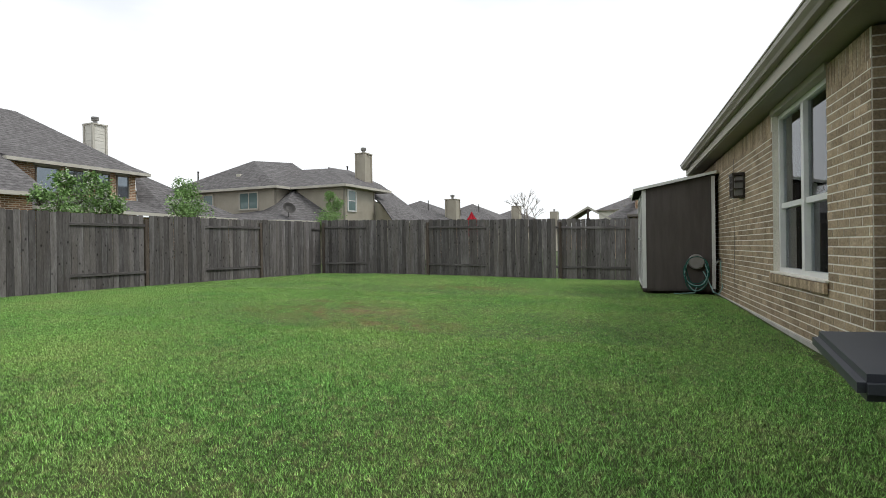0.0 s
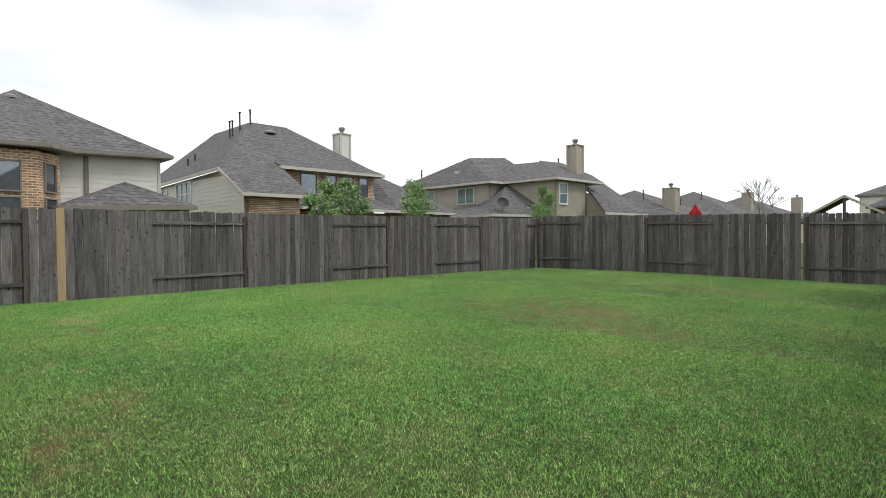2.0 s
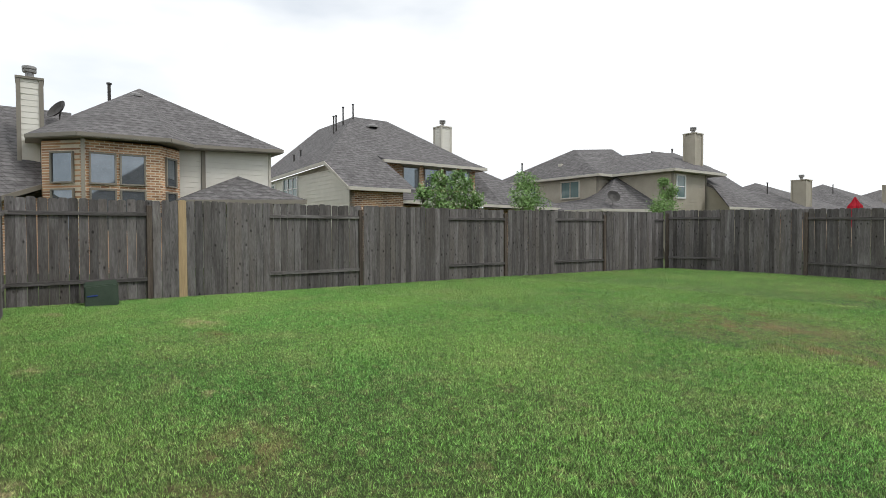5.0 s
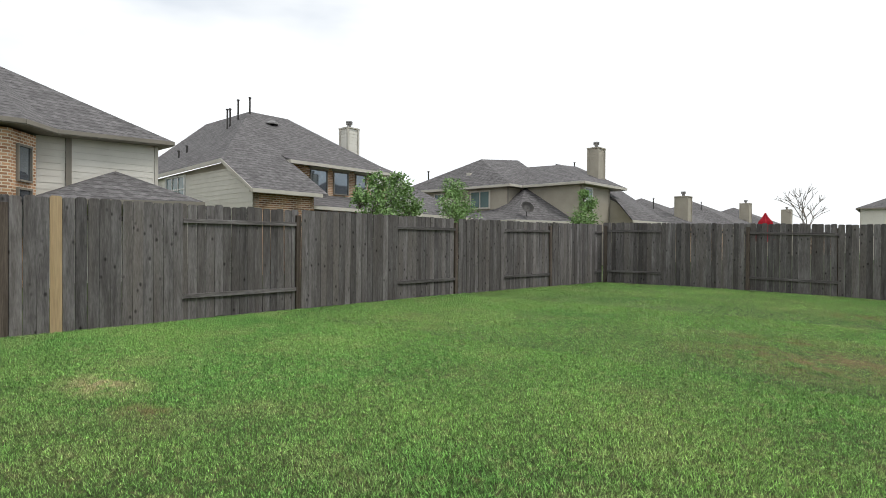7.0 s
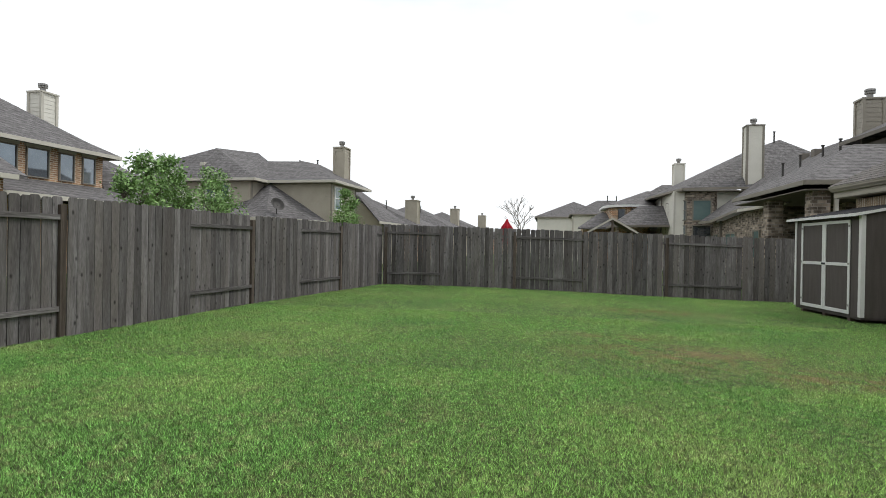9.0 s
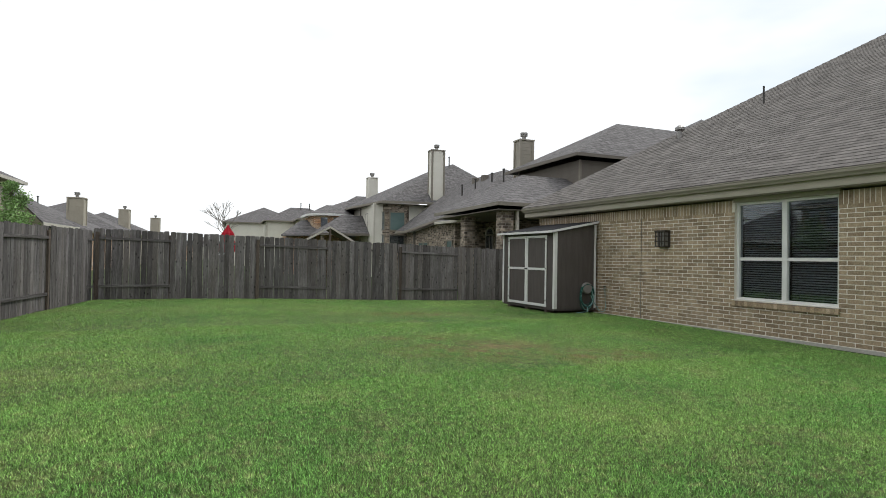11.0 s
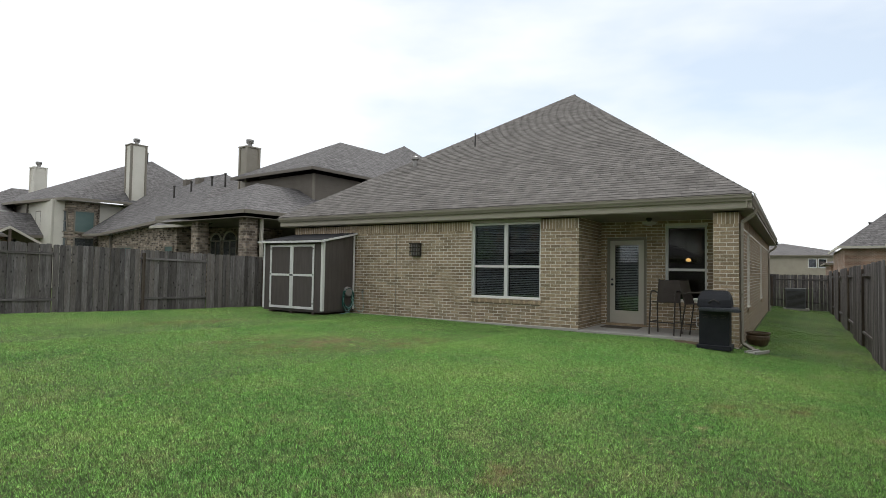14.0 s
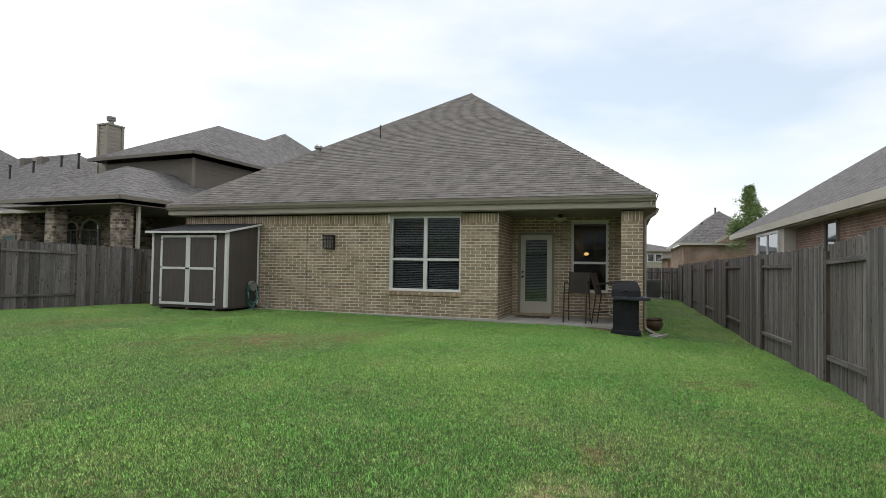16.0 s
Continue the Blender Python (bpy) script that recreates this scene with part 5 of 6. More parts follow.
def dish(parent, at, turn):
    bm = bmesh.new()
    lathe(bm, [(0.02, 0.0), (0.2, 0.03), (0.32, 0.09), (0.38, 0.15), (0.36, 0.15), (0.19, 0.05), (0.02, 0.02)], sides=18)
    bmesh.ops.rotate(bm, verts=bm.verts, cent=(0, 0, 0), matrix=(Matrix.Rotation(radians(turn), 3, "Z") @ Matrix.Rotation(radians(58), 3, "X")))
    bmesh.ops.translate(bm, verts=bm.verts, vec=Vector(at) + Vector((0, 0, 0.45)))
    d = part("satellite_dish", bm, M_PIPE, parent)
    bm = bmesh.new()
    tube(bm, [at, Vector(at) + Vector((0, 0, 0.3)), Vector(at) + Vector((0.03, -0.05, 0.45))], 0.03, sides=6)
    part("mast", bm, M_PIPE, d)


# house with the brick bay
h1 = thing("neighbour_house", REAR, "two-storey cream-sided house with an orange brick bay", "house")
block(h1, 5.05, 8.35, 10.3, 19.0, 0.0, 4.45, M_SIDING_CREAM, M_SIDING_CREAM, "LRN")
part("trim_board", boxed((5.84, 5.98, 10.22, 10.3, 2.5, 4.45)), M_TAUPE_TRIM, h1)
bm = bmesh.new()
prism(bm, [(1.16, 10.1, 0), (2.20, 9.0, 0), (4.28, 9.0, 0), (5.05, 9.9, 0), (5.05, 12.0, 0), (1.16, 12.0, 0)], (0, 0, 4.25))
part("bay_wall", bm, M_ORANGE_BRICK, h1)
for a, b in ((2.36, 2.99), (3.18, 3.81)):
    opening(h1, (a, 9.0), (b, 9.0), 2.95, 3.84, (0, -1), M_TAUPE_TRIM, trim=0.05)
    opening(h1, (a, 9.0), (b, 9.0), 1.5, 2.72, (0, -1), M_TAUPE_TRIM, trim=0.05)
for k0, k1 in ((2.98, 3.86), (1.5, 2.72)):
    opening(h1, (1.42, 9.82), (1.92, 9.29), k0, k1, (-1.1, -1.04), M_TAUPE_TRIM, trim=0.05)
    opening(h1, (4.50, 9.26), (4.85, 9.67), k0, k1, (0.9, -0.77), M_TAUPE_TRIM, trim=0.05)
part("downspout", boxed((2.10, 2.20, 8.86, 8.96, 0.0, 4.3)), M_GUTTER, h1)
part("downspout", boxed((5.0, 5.1, 10.16, 10.26, 0.0, 4.4)), M_TAUPE_TRIM, h1)
ap1, ap2 = (4.5, 14.5, 7.3), (4.5, 17.0, 7.3)
e1 = [(0.75, 10.25, 4.45), (2.0, 8.62, 4.42), (4.55, 8.62, 4.46), (5.5, 9.75, 4.5), (8.75, 9.9, 4.62), (8.75, 19.5, 4.62)]
planes(h1, [(e1[0], e1[1], ap1), (e1[1], e1[2], ap1), (e1[2], e1[3], ap1), (e1[3], e1[4], ap1), (e1[4], e1[5], ap2, ap1), ((0.75, 19.5, 4.45), e1[0], ap1, ap2)])
eaves(h1, e1, M_TAUPE_TRIM, 0.12)
part("soffit", slab([(e1[0], e1[1], e1[2], e1[3], e1[4], e1[5], (0.75, 19.5, 4.45))], 0.02), M_TAUPE_TRIM, h1).location.z = -0.125
block(h1, -9.0, 1.15, 10.3, 18.0, 0.0, 2.5, M_ORANGE_BRICK)
planes(h1, [((-10.0, 9.4, 2.25), (0.05, 9.5, 2.45), (1.35, 10.4, 3.02), (2.15, 14.0, 5.93), (-10.0, 14.0, 5.93)), ((-10, 14.0, 5.93), (2.15, 14.0, 5.93), (2.15, 19, 2.6), (-10, 19, 2.6))], "low_roof")
eaves(h1, [(-10.0, 9.4, 2.25), (0.05, 9.5, 2.45), (1.35, 10.4, 3.02)], M_TAUPE_TRIM)
chimney(h1, 0.60, 1.20, 11.2, 11.9, 3.4, 6.35, M_SIDING_CREAM, M_SIDING_CREAM, M_TAUPE_TRIM)
dish(h1, (1.75, 13.0, 5.3), -60)
stack(h1, (3.44, 14.5, 6.75), 0.55, 0.06)
stack(h1, (0.65, 13.0, 5.2), 0.4, 0.03)
bm = bmesh.new()
lathe(bm, [(0.28, 0), (0.28, 0.08), (0.12, 0.16)], (4.25, 13.5, 6.72), sides=14)
part("roof_turbine", bm, M_METAL, h1)
porch_eave = [(4.7, 8.3, 2.47), (9.0, 8.3, 2.62), (9.0, 12.0, 2.62), (4.7, 12.0, 2.47)]
planes(h1, [(porch_eave[0], porch_eave[1], (7.1, 10.1, 3.52)), (porch_eave[1], porch_eave[2], (7.1, 10.1, 3.52)), (porch_eave[3], porch_eave[0], (7.1, 10.1, 3.52))], "porch_roof")
eaves(h1, [porch_eave[3], porch_eave[0], porch_eave[1], porch_eave[2]], M_TAUPE_TRIM)
for u in (5.0, 8.7):
    part("porch_post", boxed((u - 0.12, u + 0.12, 8.55, 8.8, 0, 2.45)), M_PALE_TRIM, h1)

# house with the long side gable
h2 = thing("neighbour_house", REAR, "tan-sided house with red-brown brick and grey hipped roof", "house")
bm = bmesh.new()
prism(bm, [(12.0, 10.7, 0), (12.0, 10.7, 3.35), (12.0, 12.75, 4.62), (12.0, 21.0, 4.35), (12.0, 21.0, 0)], (0.25, 0, 0))
part("side_wall", bm, M_SIDING_TAN, h2)
bm = bmesh.new()
z = 1.6
while z < 4.5:
    t = z + 0.19
    wlo = 10.7 if t < 3.35 else 10.7 + (t - 3.35) / 0.62
    if wlo < 20.9:
        lap_siding(bm, (12.0, wlo), (12.0, 21.0), z, min(t, 4.34), (-1, 0), 0.2)
    z = t
part("siding", bm, M_SIDING_CREAM, h2)
block(h2, 12.02, 14.75, 10.7, 14.0, 0.0, 3.32, M_RED_BRICK)
block(h2, 14.75, 21.4, 13.5, 20.0, 0.0, 5.05, M_ORANGE_BRICK)
block(h2, 12.3, 22.0, 14.2, 23.0, 0.0, 4.3, M_SIDING_TAN)
opening(h2, (12.0, 18.4), (12.0, 16.5), 3.2, 4.30, (-1, 0), M_WHITE, M_GREEN_GLASS, bars=3, cross=True)
opening(h2, (12.0, 20.6), (12.0, 19.8), 3.2, 4.1, (-1, 0), M_WHITE, M_GREEN_GLASS)
for a, b in ((16.55, 17.47), (17.90, 18.76), (19.28, 19.91), (20.37, 20.95)):
    opening(h2, (a, 13.5), (b, 13.5), 3.80, 4.84, (0, -1), M_TAUPE_TRIM, trim=0.045)
    part("lintel", boxed((a - 0.10, b + 0.10, 13.43, 13.5, 4.90, 5.04)), M_PALE_TRIM, h2)
pl = lambda u, w: (u, w, 3.4 + 0.575 * (w - 10.3))
planes(h2, [(pl(11.75, 10.3), pl(15.2, 10.3), pl(15.2, 13.2), pl(22.0, 13.2), pl(18.85, 19.0), pl(16.5, 19.0)), (pl(11.75, 10.3), pl(16.5, 19.0), (16.5, 24.0, 8.4), (11.75, 24.0, 4.4), (11.75, 12.7, 4.72)), (pl(22.0, 13.2), (22.0, 24, 5.07), pl(18.85, 19.0))])
planes(h2, [((15.1, 12.95, 5.1), (21.85, 12.95, 5.1), (18.4, 17.2, 7.35)), ((15.1, 12.95, 5.1), (18.4, 17.2, 7.35), (15.1, 17.2, 6.6)), ((21.85, 12.95, 5.1), (21.85, 17.2, 5.6), (18.4, 17.2, 7.35))], "wing_roof")
eaves(h2, [(11.75, 24.0, 4.4), (11.75, 12.7, 4.72), pl(11.75, 10.3), pl(14.9, 10.3)])
eaves(h2, [(15.1, 14.2, 5.1), (15.1, 12.95, 5.1), (21.85, 12.95, 5.1), (21.85, 18.0, 5.1)])
planes(h2, [((14.8, 10.9, 2.95), (21.8, 11.6, 2.95), (21.5, 13.5, 3.68), (14.8, 13.5, 3.68)), ((21.8, 11.6, 2.95), (27.8, 12.2, 2.95), (23.0, 15.6, 5.5)), ((21.8, 11.6, 2.95), (23.0, 15.6, 5.5), (21.5, 13.5, 3.68)), ((27.8, 12.2, 2.95), (27.8, 20, 2.95), (23.0, 15.6, 5.5))], "low_roof")
eaves(h2, [(14.8, 10.9, 2.95), (27.8, 12.2, 2.95), (27.8, 20, 2.95)])
block(h2, 15.0, 27.3, 12.6, 19.0, 0.0, 2.8, M_RED_BRICK)
chimney(h2, 21.5, 22.25, 16.9, 17.6, 4.9, 8.05, M_SIDING_CREAM, M_SIDING_CREAM, M_PALE_TRIM)
for u, w, zz, hh in ((16.3, 18.6, 8.25, 0.75), (15.75, 18.8, 8.0, 0.8), (15.2, 18.6, 7.4, 0.8), (14.95, 18.4, 7.2, 0.9), (13.4, 19.5, 5.8, 0.35), (13.0, 19.5, 5.5, 0.35)):
    stack(h2, (u, w, zz), hh, 0.045)
bm = bmesh.new()
lathe(bm, [(0.35, 0), (0.35, 0.08), (0.15, 0.18)], (17.0, 17.6, 7.6), sides=14)
part("roof_turbine", bm, M_METAL, h2)

# tan house on the corner
h3 = thing("neighbour_house", REAR, "tan-sided two-storey house with layered grey roofs", "house")
block(h3, 29.6, 36.0, 11.3, 20.0, 0.0, 4.95, M_SIDING_TAN, M_SIDING_TAN, "LN")
block(h3, 30.95, 34.6, 7.0, 13.0, 0.0, 4.95, M_SIDING_TAN, M_SIDING_TAN, "LRN")
opening(h3, (29.6, 14.2), (29.6, 12.75), 3.75, 4.75, (-1, 0), M_PALE_TRIM, M_GREEN_GLASS, bars=2)
opening(h3, (29.6, 17.4), (29.6, 16.6), 3.85, 4.75, (-1, 0), M_PALE_TRIM, M_GREEN_GLASS)
opening(h3, (31.35, 7.0), (32.2, 7.0), 3.5, 4.75, (0, -1), M_WHITE, M_GREEN_GLASS, cross=True)
hip_a, hip_b, dip, hip_c, hip_d = (32.04, 15.28, 7.34), (34.76, 14.03, 7.46), (35.5, 13.7, 7.02), (34.92, 10.67, 6.86), (37.6, 10.9, 7.05)
planes(h3, [((29.15, 21, 5.1), (29.15, 10.85, 5.1), hip_a), ((29.15, 10.85, 5.1), (31.3, 10.85, 5.1), hip_b, hip_a), ((31.3, 10.85, 5.1), dip, hip_b), ((29.15, 21, 5.1), hip_a, hip_b, dip, (38, 21, 5.1))])
planes(h3, [((30.5, 10.95, 5.1), (30.5, 6.6, 5.1), hip_c, dip), ((30.5, 6.6, 5.1), (36.2, 6.5, 5.1), hip_d, hip_c), (hip_c, hip_d, (38, 16, 5.8), dip)], "wing_roof")
eaves(h3, [(29.15, 21, 5.1), (29.15, 10.85, 5.1), (30.5, 10.85, 5.1)])
eaves(h3, [(30.5, 10.85, 5.1), (30.5, 6.6, 5.1), (36.2, 6.5, 5.1), (36.2, 8, 5.1)])
bm = bmesh.new()
prism(bm, [(34.75, 5.3, 0), (34.75, 12.0, 0), (34.75, 12.0, 6.6), (34.75, 6.6, 4.1), (34.75, 5.3, 3.0)], (0.2, 0, 0))
part("gable_wall", bm, M_SIDING_TAN, h3)
part("soffit", boxed((29.2, 37.0, 10.9, 20.5, 4.965, 4.995)), M_PALE_TRIM, h3)
part("soffit", boxed((30.55, 36.1, 6.6, 10.89, 4.965, 4.995)), M_PALE_TRIM, h3)
part("roof_vent_box", boxed((30.3, 30.6, 14.9, 15.2, 5.75, 6.2)), M_PALE_TRIM, h3)
planes(h3, [((26.5, 8.6, 2.75), (31.2, 7.2, 2.75), (30.95, 10.9, 5.0)), ((26.5, 8.6, 2.75), (30.95, 10.9, 5.0), (29.6, 12.3, 3.6)), ((26.5, 17, 2.75), (26.5, 8.6, 2.75), (29.6, 12.3, 3.6), (29.6, 17, 3.3))], "low_roof")
eaves(h3, [(26.5, 17, 2.75), (26.5, 8.6, 2.75), (31.2, 7.2, 2.75)])
block(h3, 27.0, 31.0, 9.2, 17.0, 0.0, 2.6, M_SIDING_TAN)
planes(h3, [((33.6, 5.0, 2.9), (39.4, 4.8, 2.9), (41.6, 10.4, 6.3), (40.2, 12.4, 7.4), (35.7, 11.5, 7.1), (34.7, 6.6, 4.3)), ((39.4, 4.8, 2.9), (46.0, 14, 2.9), (41.6, 10.4, 6.3))], "rear_roof")
eaves(h3, [(33.6, 5.0, 2.9), (39.4, 4.8, 2.9)])
block(h3, 34.7, 42.0, 6.2, 14.0, 0.0, 2.8, M_SIDING_TAN)
chimney(h3, 35.1, 36.0, 8.0, 8.7, 4.5, 7.75, M_SIDING_TAN, M_SIDING_TAN)
dish(h3, (27.4, 8.5, 2.95), -30)
for u, w, zz in ((30.6, 19.0, 5.9), (37.5, 11.0, 6.6)):
    stack(h3, (u, w, zz), 0.7, 0.05)


def far_house(m, u0, u1, w0, w1, eave, ridge, wall_mat, label, stacks=(), chimneys=(), windows=(), siding=None):
    """A plain hipped house: walls, fascia, roof, windows, pipes and chimneys."""
    h = thing("distant_house", m, label, "house", group="distant houses")
    block(h, u0 + 0.4, u1 - 0.4, w0 + 0.4, w1 - 0.4, 0.0, eave - 0.05, wall_mat, siding)
    k = min(u1 - u0, w1 - w0) / 2
    long_u = (u1 - u0) > (w1 - w0)
    r0 = (u0 + k, (w0 + w1) / 2, ridge) if long_u else ((u0 + u1) / 2, w0 + k, ridge)
    r1 = (u1 - k, (w0 + w1) / 2, ridge) if long_u else ((u0 + u1) / 2, w1 - k, ridge)
    c = [(u0, w0, eave), (u1, w0, eave), (u1, w1, eave), (u0, w1, eave)]
    if long_u:
        planes(h, [(c[0], c[1], r1, r0), (c[1], c[2], r1), (c[2], c[3], r0, r1), (c[3], c[0], r0)])
    else:
        planes(h, [(c[0], c[1], r0), (c[1], c[2], r1, r0), (c[2], c[3], r1), (c[3], c[0], r0, r1)])
    eaves(h, c + [c[0]], M_TAUPE_TRIM)
    for s in stacks:
        stack(h, s, 0.6, 0.05)
    for a in chimneys:
        chimney(h, *a)
    for a in windows:
        opening(h, *a)
    return h


TANC = (M_SIDING_TAN, M_SIDING_TAN)
CRM = (M_SIDING_CREAM, M_SIDING_CREAM)
far_house(REAR, 47, 60, 6.0, 19.0, 3.0, 5.9, M_RED_BRICK, "grey-roofed house down the row of gardens", stacks=((50, 10, 4.9), (56, 9, 4.3)), chimneys=((49.6, 50.6, 7.0, 8.0, 2.6, 5.5, *TANC),))
far_house(REAR, 66, 80, 7.0, 21.0, 3.6, 6.9, M_SIDING_TAN, "tan grey-roofed house further down the row", stacks=((70, 12, 5.9),), chimneys=((76.8, 77.9, 8.5, 9.5, 3.2, 6.6, *TANC),))
far_house(REAR, 88, 104, 7.0, 23.0, 3.8, 7.4, M_SIDING_TAN, "distant tan house under a grey hipped roof", chimneys=((99.8, 101, 8, 9.2, 3, 7.0, *TANC),))
far_house(REAR, 116, 132, 4.0, 20.0, 3.2, 5.6, M_RED_BRICK, "most distant grey-roofed house of the row")

# stone porch house across the far fence
h4 = thing("neighbour_house", FAR, "dark taupe two-storey house with a stone porch", "house")
block(h4, 7.0, 17.0, 3.0, 8.4, 2.6, 5.85, M_SIDING_DARK, M_SIDING_DARK, "LN")
block(h4, 5.0, 17.0, 5.2, 9.6, 0.0, 3.25, M_STONE)
block(h4, 6.9, 17.0, 1.6, 6.0, 0.0, 3.0, M_SIDING_DARK)
for w0, w1 in ((1.2, 1.7), (4.6, 5.1)):
    part("stone_pillar", boxed((2.25, 2.75, w0, w1, 0, 3.3), bevel=0.015), M_STONE, h4)
for a, b in ((5.97, 6.98), (7.28, 8.08)):
    opening(h4, (5.0, b), (5.0, a), 1.0, 2.6, (-1, 0), M_TAUPE_TRIM, M_DARK_GLASS, bars=2, trim=0.06)
    bm = bmesh.new()
    r, mid = (b - a) / 2, (a + b) / 2
    prism(bm, [(5.0, mid + r * math.cos(t), 2.66 + 0.75 * r * math.sin(t)) for t in (math.pi * k / 12 for k in range(13))], (-0.03, 0, 0))
    part("arch_pane", bm, M_DARK_GLASS, h4)
    bm = bmesh.new()
    tube(bm, [(4.97, mid + (r + 0.04) * math.cos(t), 2.66 + (0.75 * r + 0.04) * math.sin(t)) for t in (math.pi * k / 12 for k in range(13))], 0.05, sides=6)
    part("arch_trim", bm, M_PALE_TRIM, h4)
planes(h4, [((1.85, 0.75, 3.55), (9.0, 0.75, 3.55), (9.0, 4.1, 5.15), (4.7, 4.1, 5.15)), ((1.85, 7.3, 3.55), (1.85, 0.75, 3.55), (4.7, 4.1, 5.15)), ((1.85, 7.3, 3.55), (4.7, 4.1, 5.15), (9.0, 4.1, 5.15), (9.0, 7.3, 3.9))], "porch_roof")
eaves(h4, [(1.85, 7.3, 3.55), (1.85, 0.75, 3.55), (9.0, 0.75, 3.55)], M_TAUPE_TRIM, 0.14)
part("porch_ceiling", boxed((1.9, 6.9, 0.8, 7.2, 3.26, 3.29)), M_SIDING_DARK, h4)
part("downspout", boxed((2.80, 2.90, 1.05, 1.15, 0, 3.3)), M_PALE_TRIM, h4)
planes(h4, [((3.05, 5.0, 3.3), (7.4, 5.0, 5.2), (7.4, 9.9, 5.2), (2.85, 9.9, 3.3))], "low_roof")
eaves(h4, [(4.5, 9.9, 3.3), (2.85, 9.9, 3.3), (3.05, 5.2, 3.3)], M_PALE_TRIM, 0.12)
part("wing_wall", boxed((3.35, 5.0, 8.3, 9.6, 0.0, 3.2)), M_STONE, h4)
opening(h4, (3.35, 9.3), (3.35, 8.6), 1.2, 2.3, (-1, 0), M_TAUPE_TRIM, M_GREEN_GLASS, trim=0.06)
planes(h4, [((6.45, 2.45, 6.05), (18.6, 2.45, 6.05), (18.5, 5.9, 8.5), (11.3, 5.9, 8.5)), ((6.45, 8.9, 6.05), (6.45, 2.45, 6.05), (11.3, 5.9, 8.5)), ((6.45, 8.9, 6.05), (11.3, 5.9, 8.5), (18.5, 5.9, 8.5), (18.6, 8.9, 6.05))], "upper_roof")
planes(h4, [((12.3, 3.4, 6.3), (25.0, 3.4, 6.3), (18.6, 7.4, 9.85)), ((12.3, 11.4, 6.3), (12.3, 3.4, 6.3), (18.6, 7.4, 9.85)), ((25.0, 3.4, 6.3), (25.0, 11.4, 6.3), (18.6, 7.4, 9.85))], "cross_roof")
part("cross_wall", boxed((12.8, 24.5, 4.0, 11.0, 0.0, 6.25)), M_SIDING_DARK, h4)
eaves(h4, [(6.45, 8.9, 6.05), (6.45, 2.45, 6.05), (18.6, 2.45, 6.05)], M_SIDING_DARK, 0.14)
chimney(h4, 7.2, 7.95, 8.65, 9.25, 4.6, 7.8, M_SIDING_TAN, M_GUTTER)

# house with the tall white chimney
h5 = thing("neighbour_house", FAR, "two-storey house with a tall cream chimney and stone bay", "house")
block(h5, 2.3, 14.0, 20.3, 31.0, 0.0, 5.2, M_SIDING_CREAM, M_SIDING_CREAM, "LN")
bm = bmesh.new()
prism(bm, [(2.35, 23.4, 0), (2.35, 21.2, 0), (3.05, 20.0, 0), (4.55, 20.0, 0), (4.9, 20.4, 0), (4.9, 23.4, 0)], (0, 0, 5.15))
part("bay_wall", bm, M_STONE, h5)
for k0, k1 in ((3.35, 4.55), (1.9, 2.95)):
    opening(h5, (3.35, 20.0), (4.35, 20.0), k0, k1, (0, -1), M_TAUPE_TRIM, M_GREEN_GLASS if k0 > 3 else M_DARK_GLASS, trim=0.07)
    opening(h5, (2.42, 21.08), (2.65, 20.69), k0, k1, (-0.86, -0.5), M_TAUPE_TRIM, trim=0.05, cross=True)
    opening(h5, (2.72, 20.57), (2.98, 20.12), k0, k1, (-0.86, -0.5), M_TAUPE_TRIM, trim=0.05, cross=True)
    opening(h5, (2.35, 22.9), (2.35, 22.2), k0, k1, (-1, 0), M_TAUPE_TRIM, trim=0.05, cross=True)
part("corner_board", boxed((2.22, 2.34, 24.2, 24.35, 0.0, 5.2)), M_SIDING_DARK, h5)
main_top = (9.75, 24.2, 9.05)
main_eave = [(1.5, 31, 5.25), (1.5, 24.3, 5.2), (2.6, 19.5, 5.3), (5.0, 19.45, 5.35), (14.5, 19.5, 5.35)]
planes(h5, [(main_eave[0], main_eave[1], (7.8, 24.4, 8.35), (9.0, 31, 8.6)), (main_eave[1], main_eave[2], (7.8, 24.4, 8.35)), (main_eave[2], main_eave[3], main_top, (7.8, 24.4, 8.35)), (main_eave[3], main_eave[4], main_top)])
eaves(h5, main_eave, M_TAUPE_TRIM)
part("soffit", slab([[(u, w, 5.14) for u, w, _ in main_eave] + [(14.5, 31, 5.14)]], 0.02), M_TAUPE_TRIM, h5)
low_eave = [(3.55, 19.4, 3.2), (3.75, 17.6, 3.2), (3.75, 7.6, 3.95)]
planes(h5, [(low_eave[0], low_eave[1], (8.5, 17.3, 6.92), (8.5, 19.6, 6.92)), (low_eave[1], low_eave[2], (8.5, 12.7, 6.9), (8.5, 17.3, 6.92)), (low_eave[2], (12.8, 7.6, 3.95), (8.5, 12.7, 6.9)), ((8.5, 12.7, 6.9), (12.8, 7.6, 3.95), (12.8, 19.5, 3.95), (8.5, 19.6, 6.92))], "low_roof")
eaves(h5, low_eave, M_TAUPE_TRIM)
bm = bmesh.new()
prism(bm, [(4.25, 19.0, 0), (4.25, 8.6, 0), (4.25, 8.6, 3.75), (4.25, 17.6, 3.1), (4.25, 19.0, 3.1)], (6.0, 0, 0))
part("low_wall", bm, M_STONE, h5)
part("downspout", boxed((4.12, 4.24, 17.1, 17.22, 0.0, 3.15)), M_SIDING_DARK, h5)
for a, b in ((17.9, 18.6), (14.7, 16.3)):
    opening(h5, (4.25, b), (4.25, a), 1.4, 2.35, (-1, 0), M_TAUPE_TRIM, M_GREEN_GLASS, bars=2)
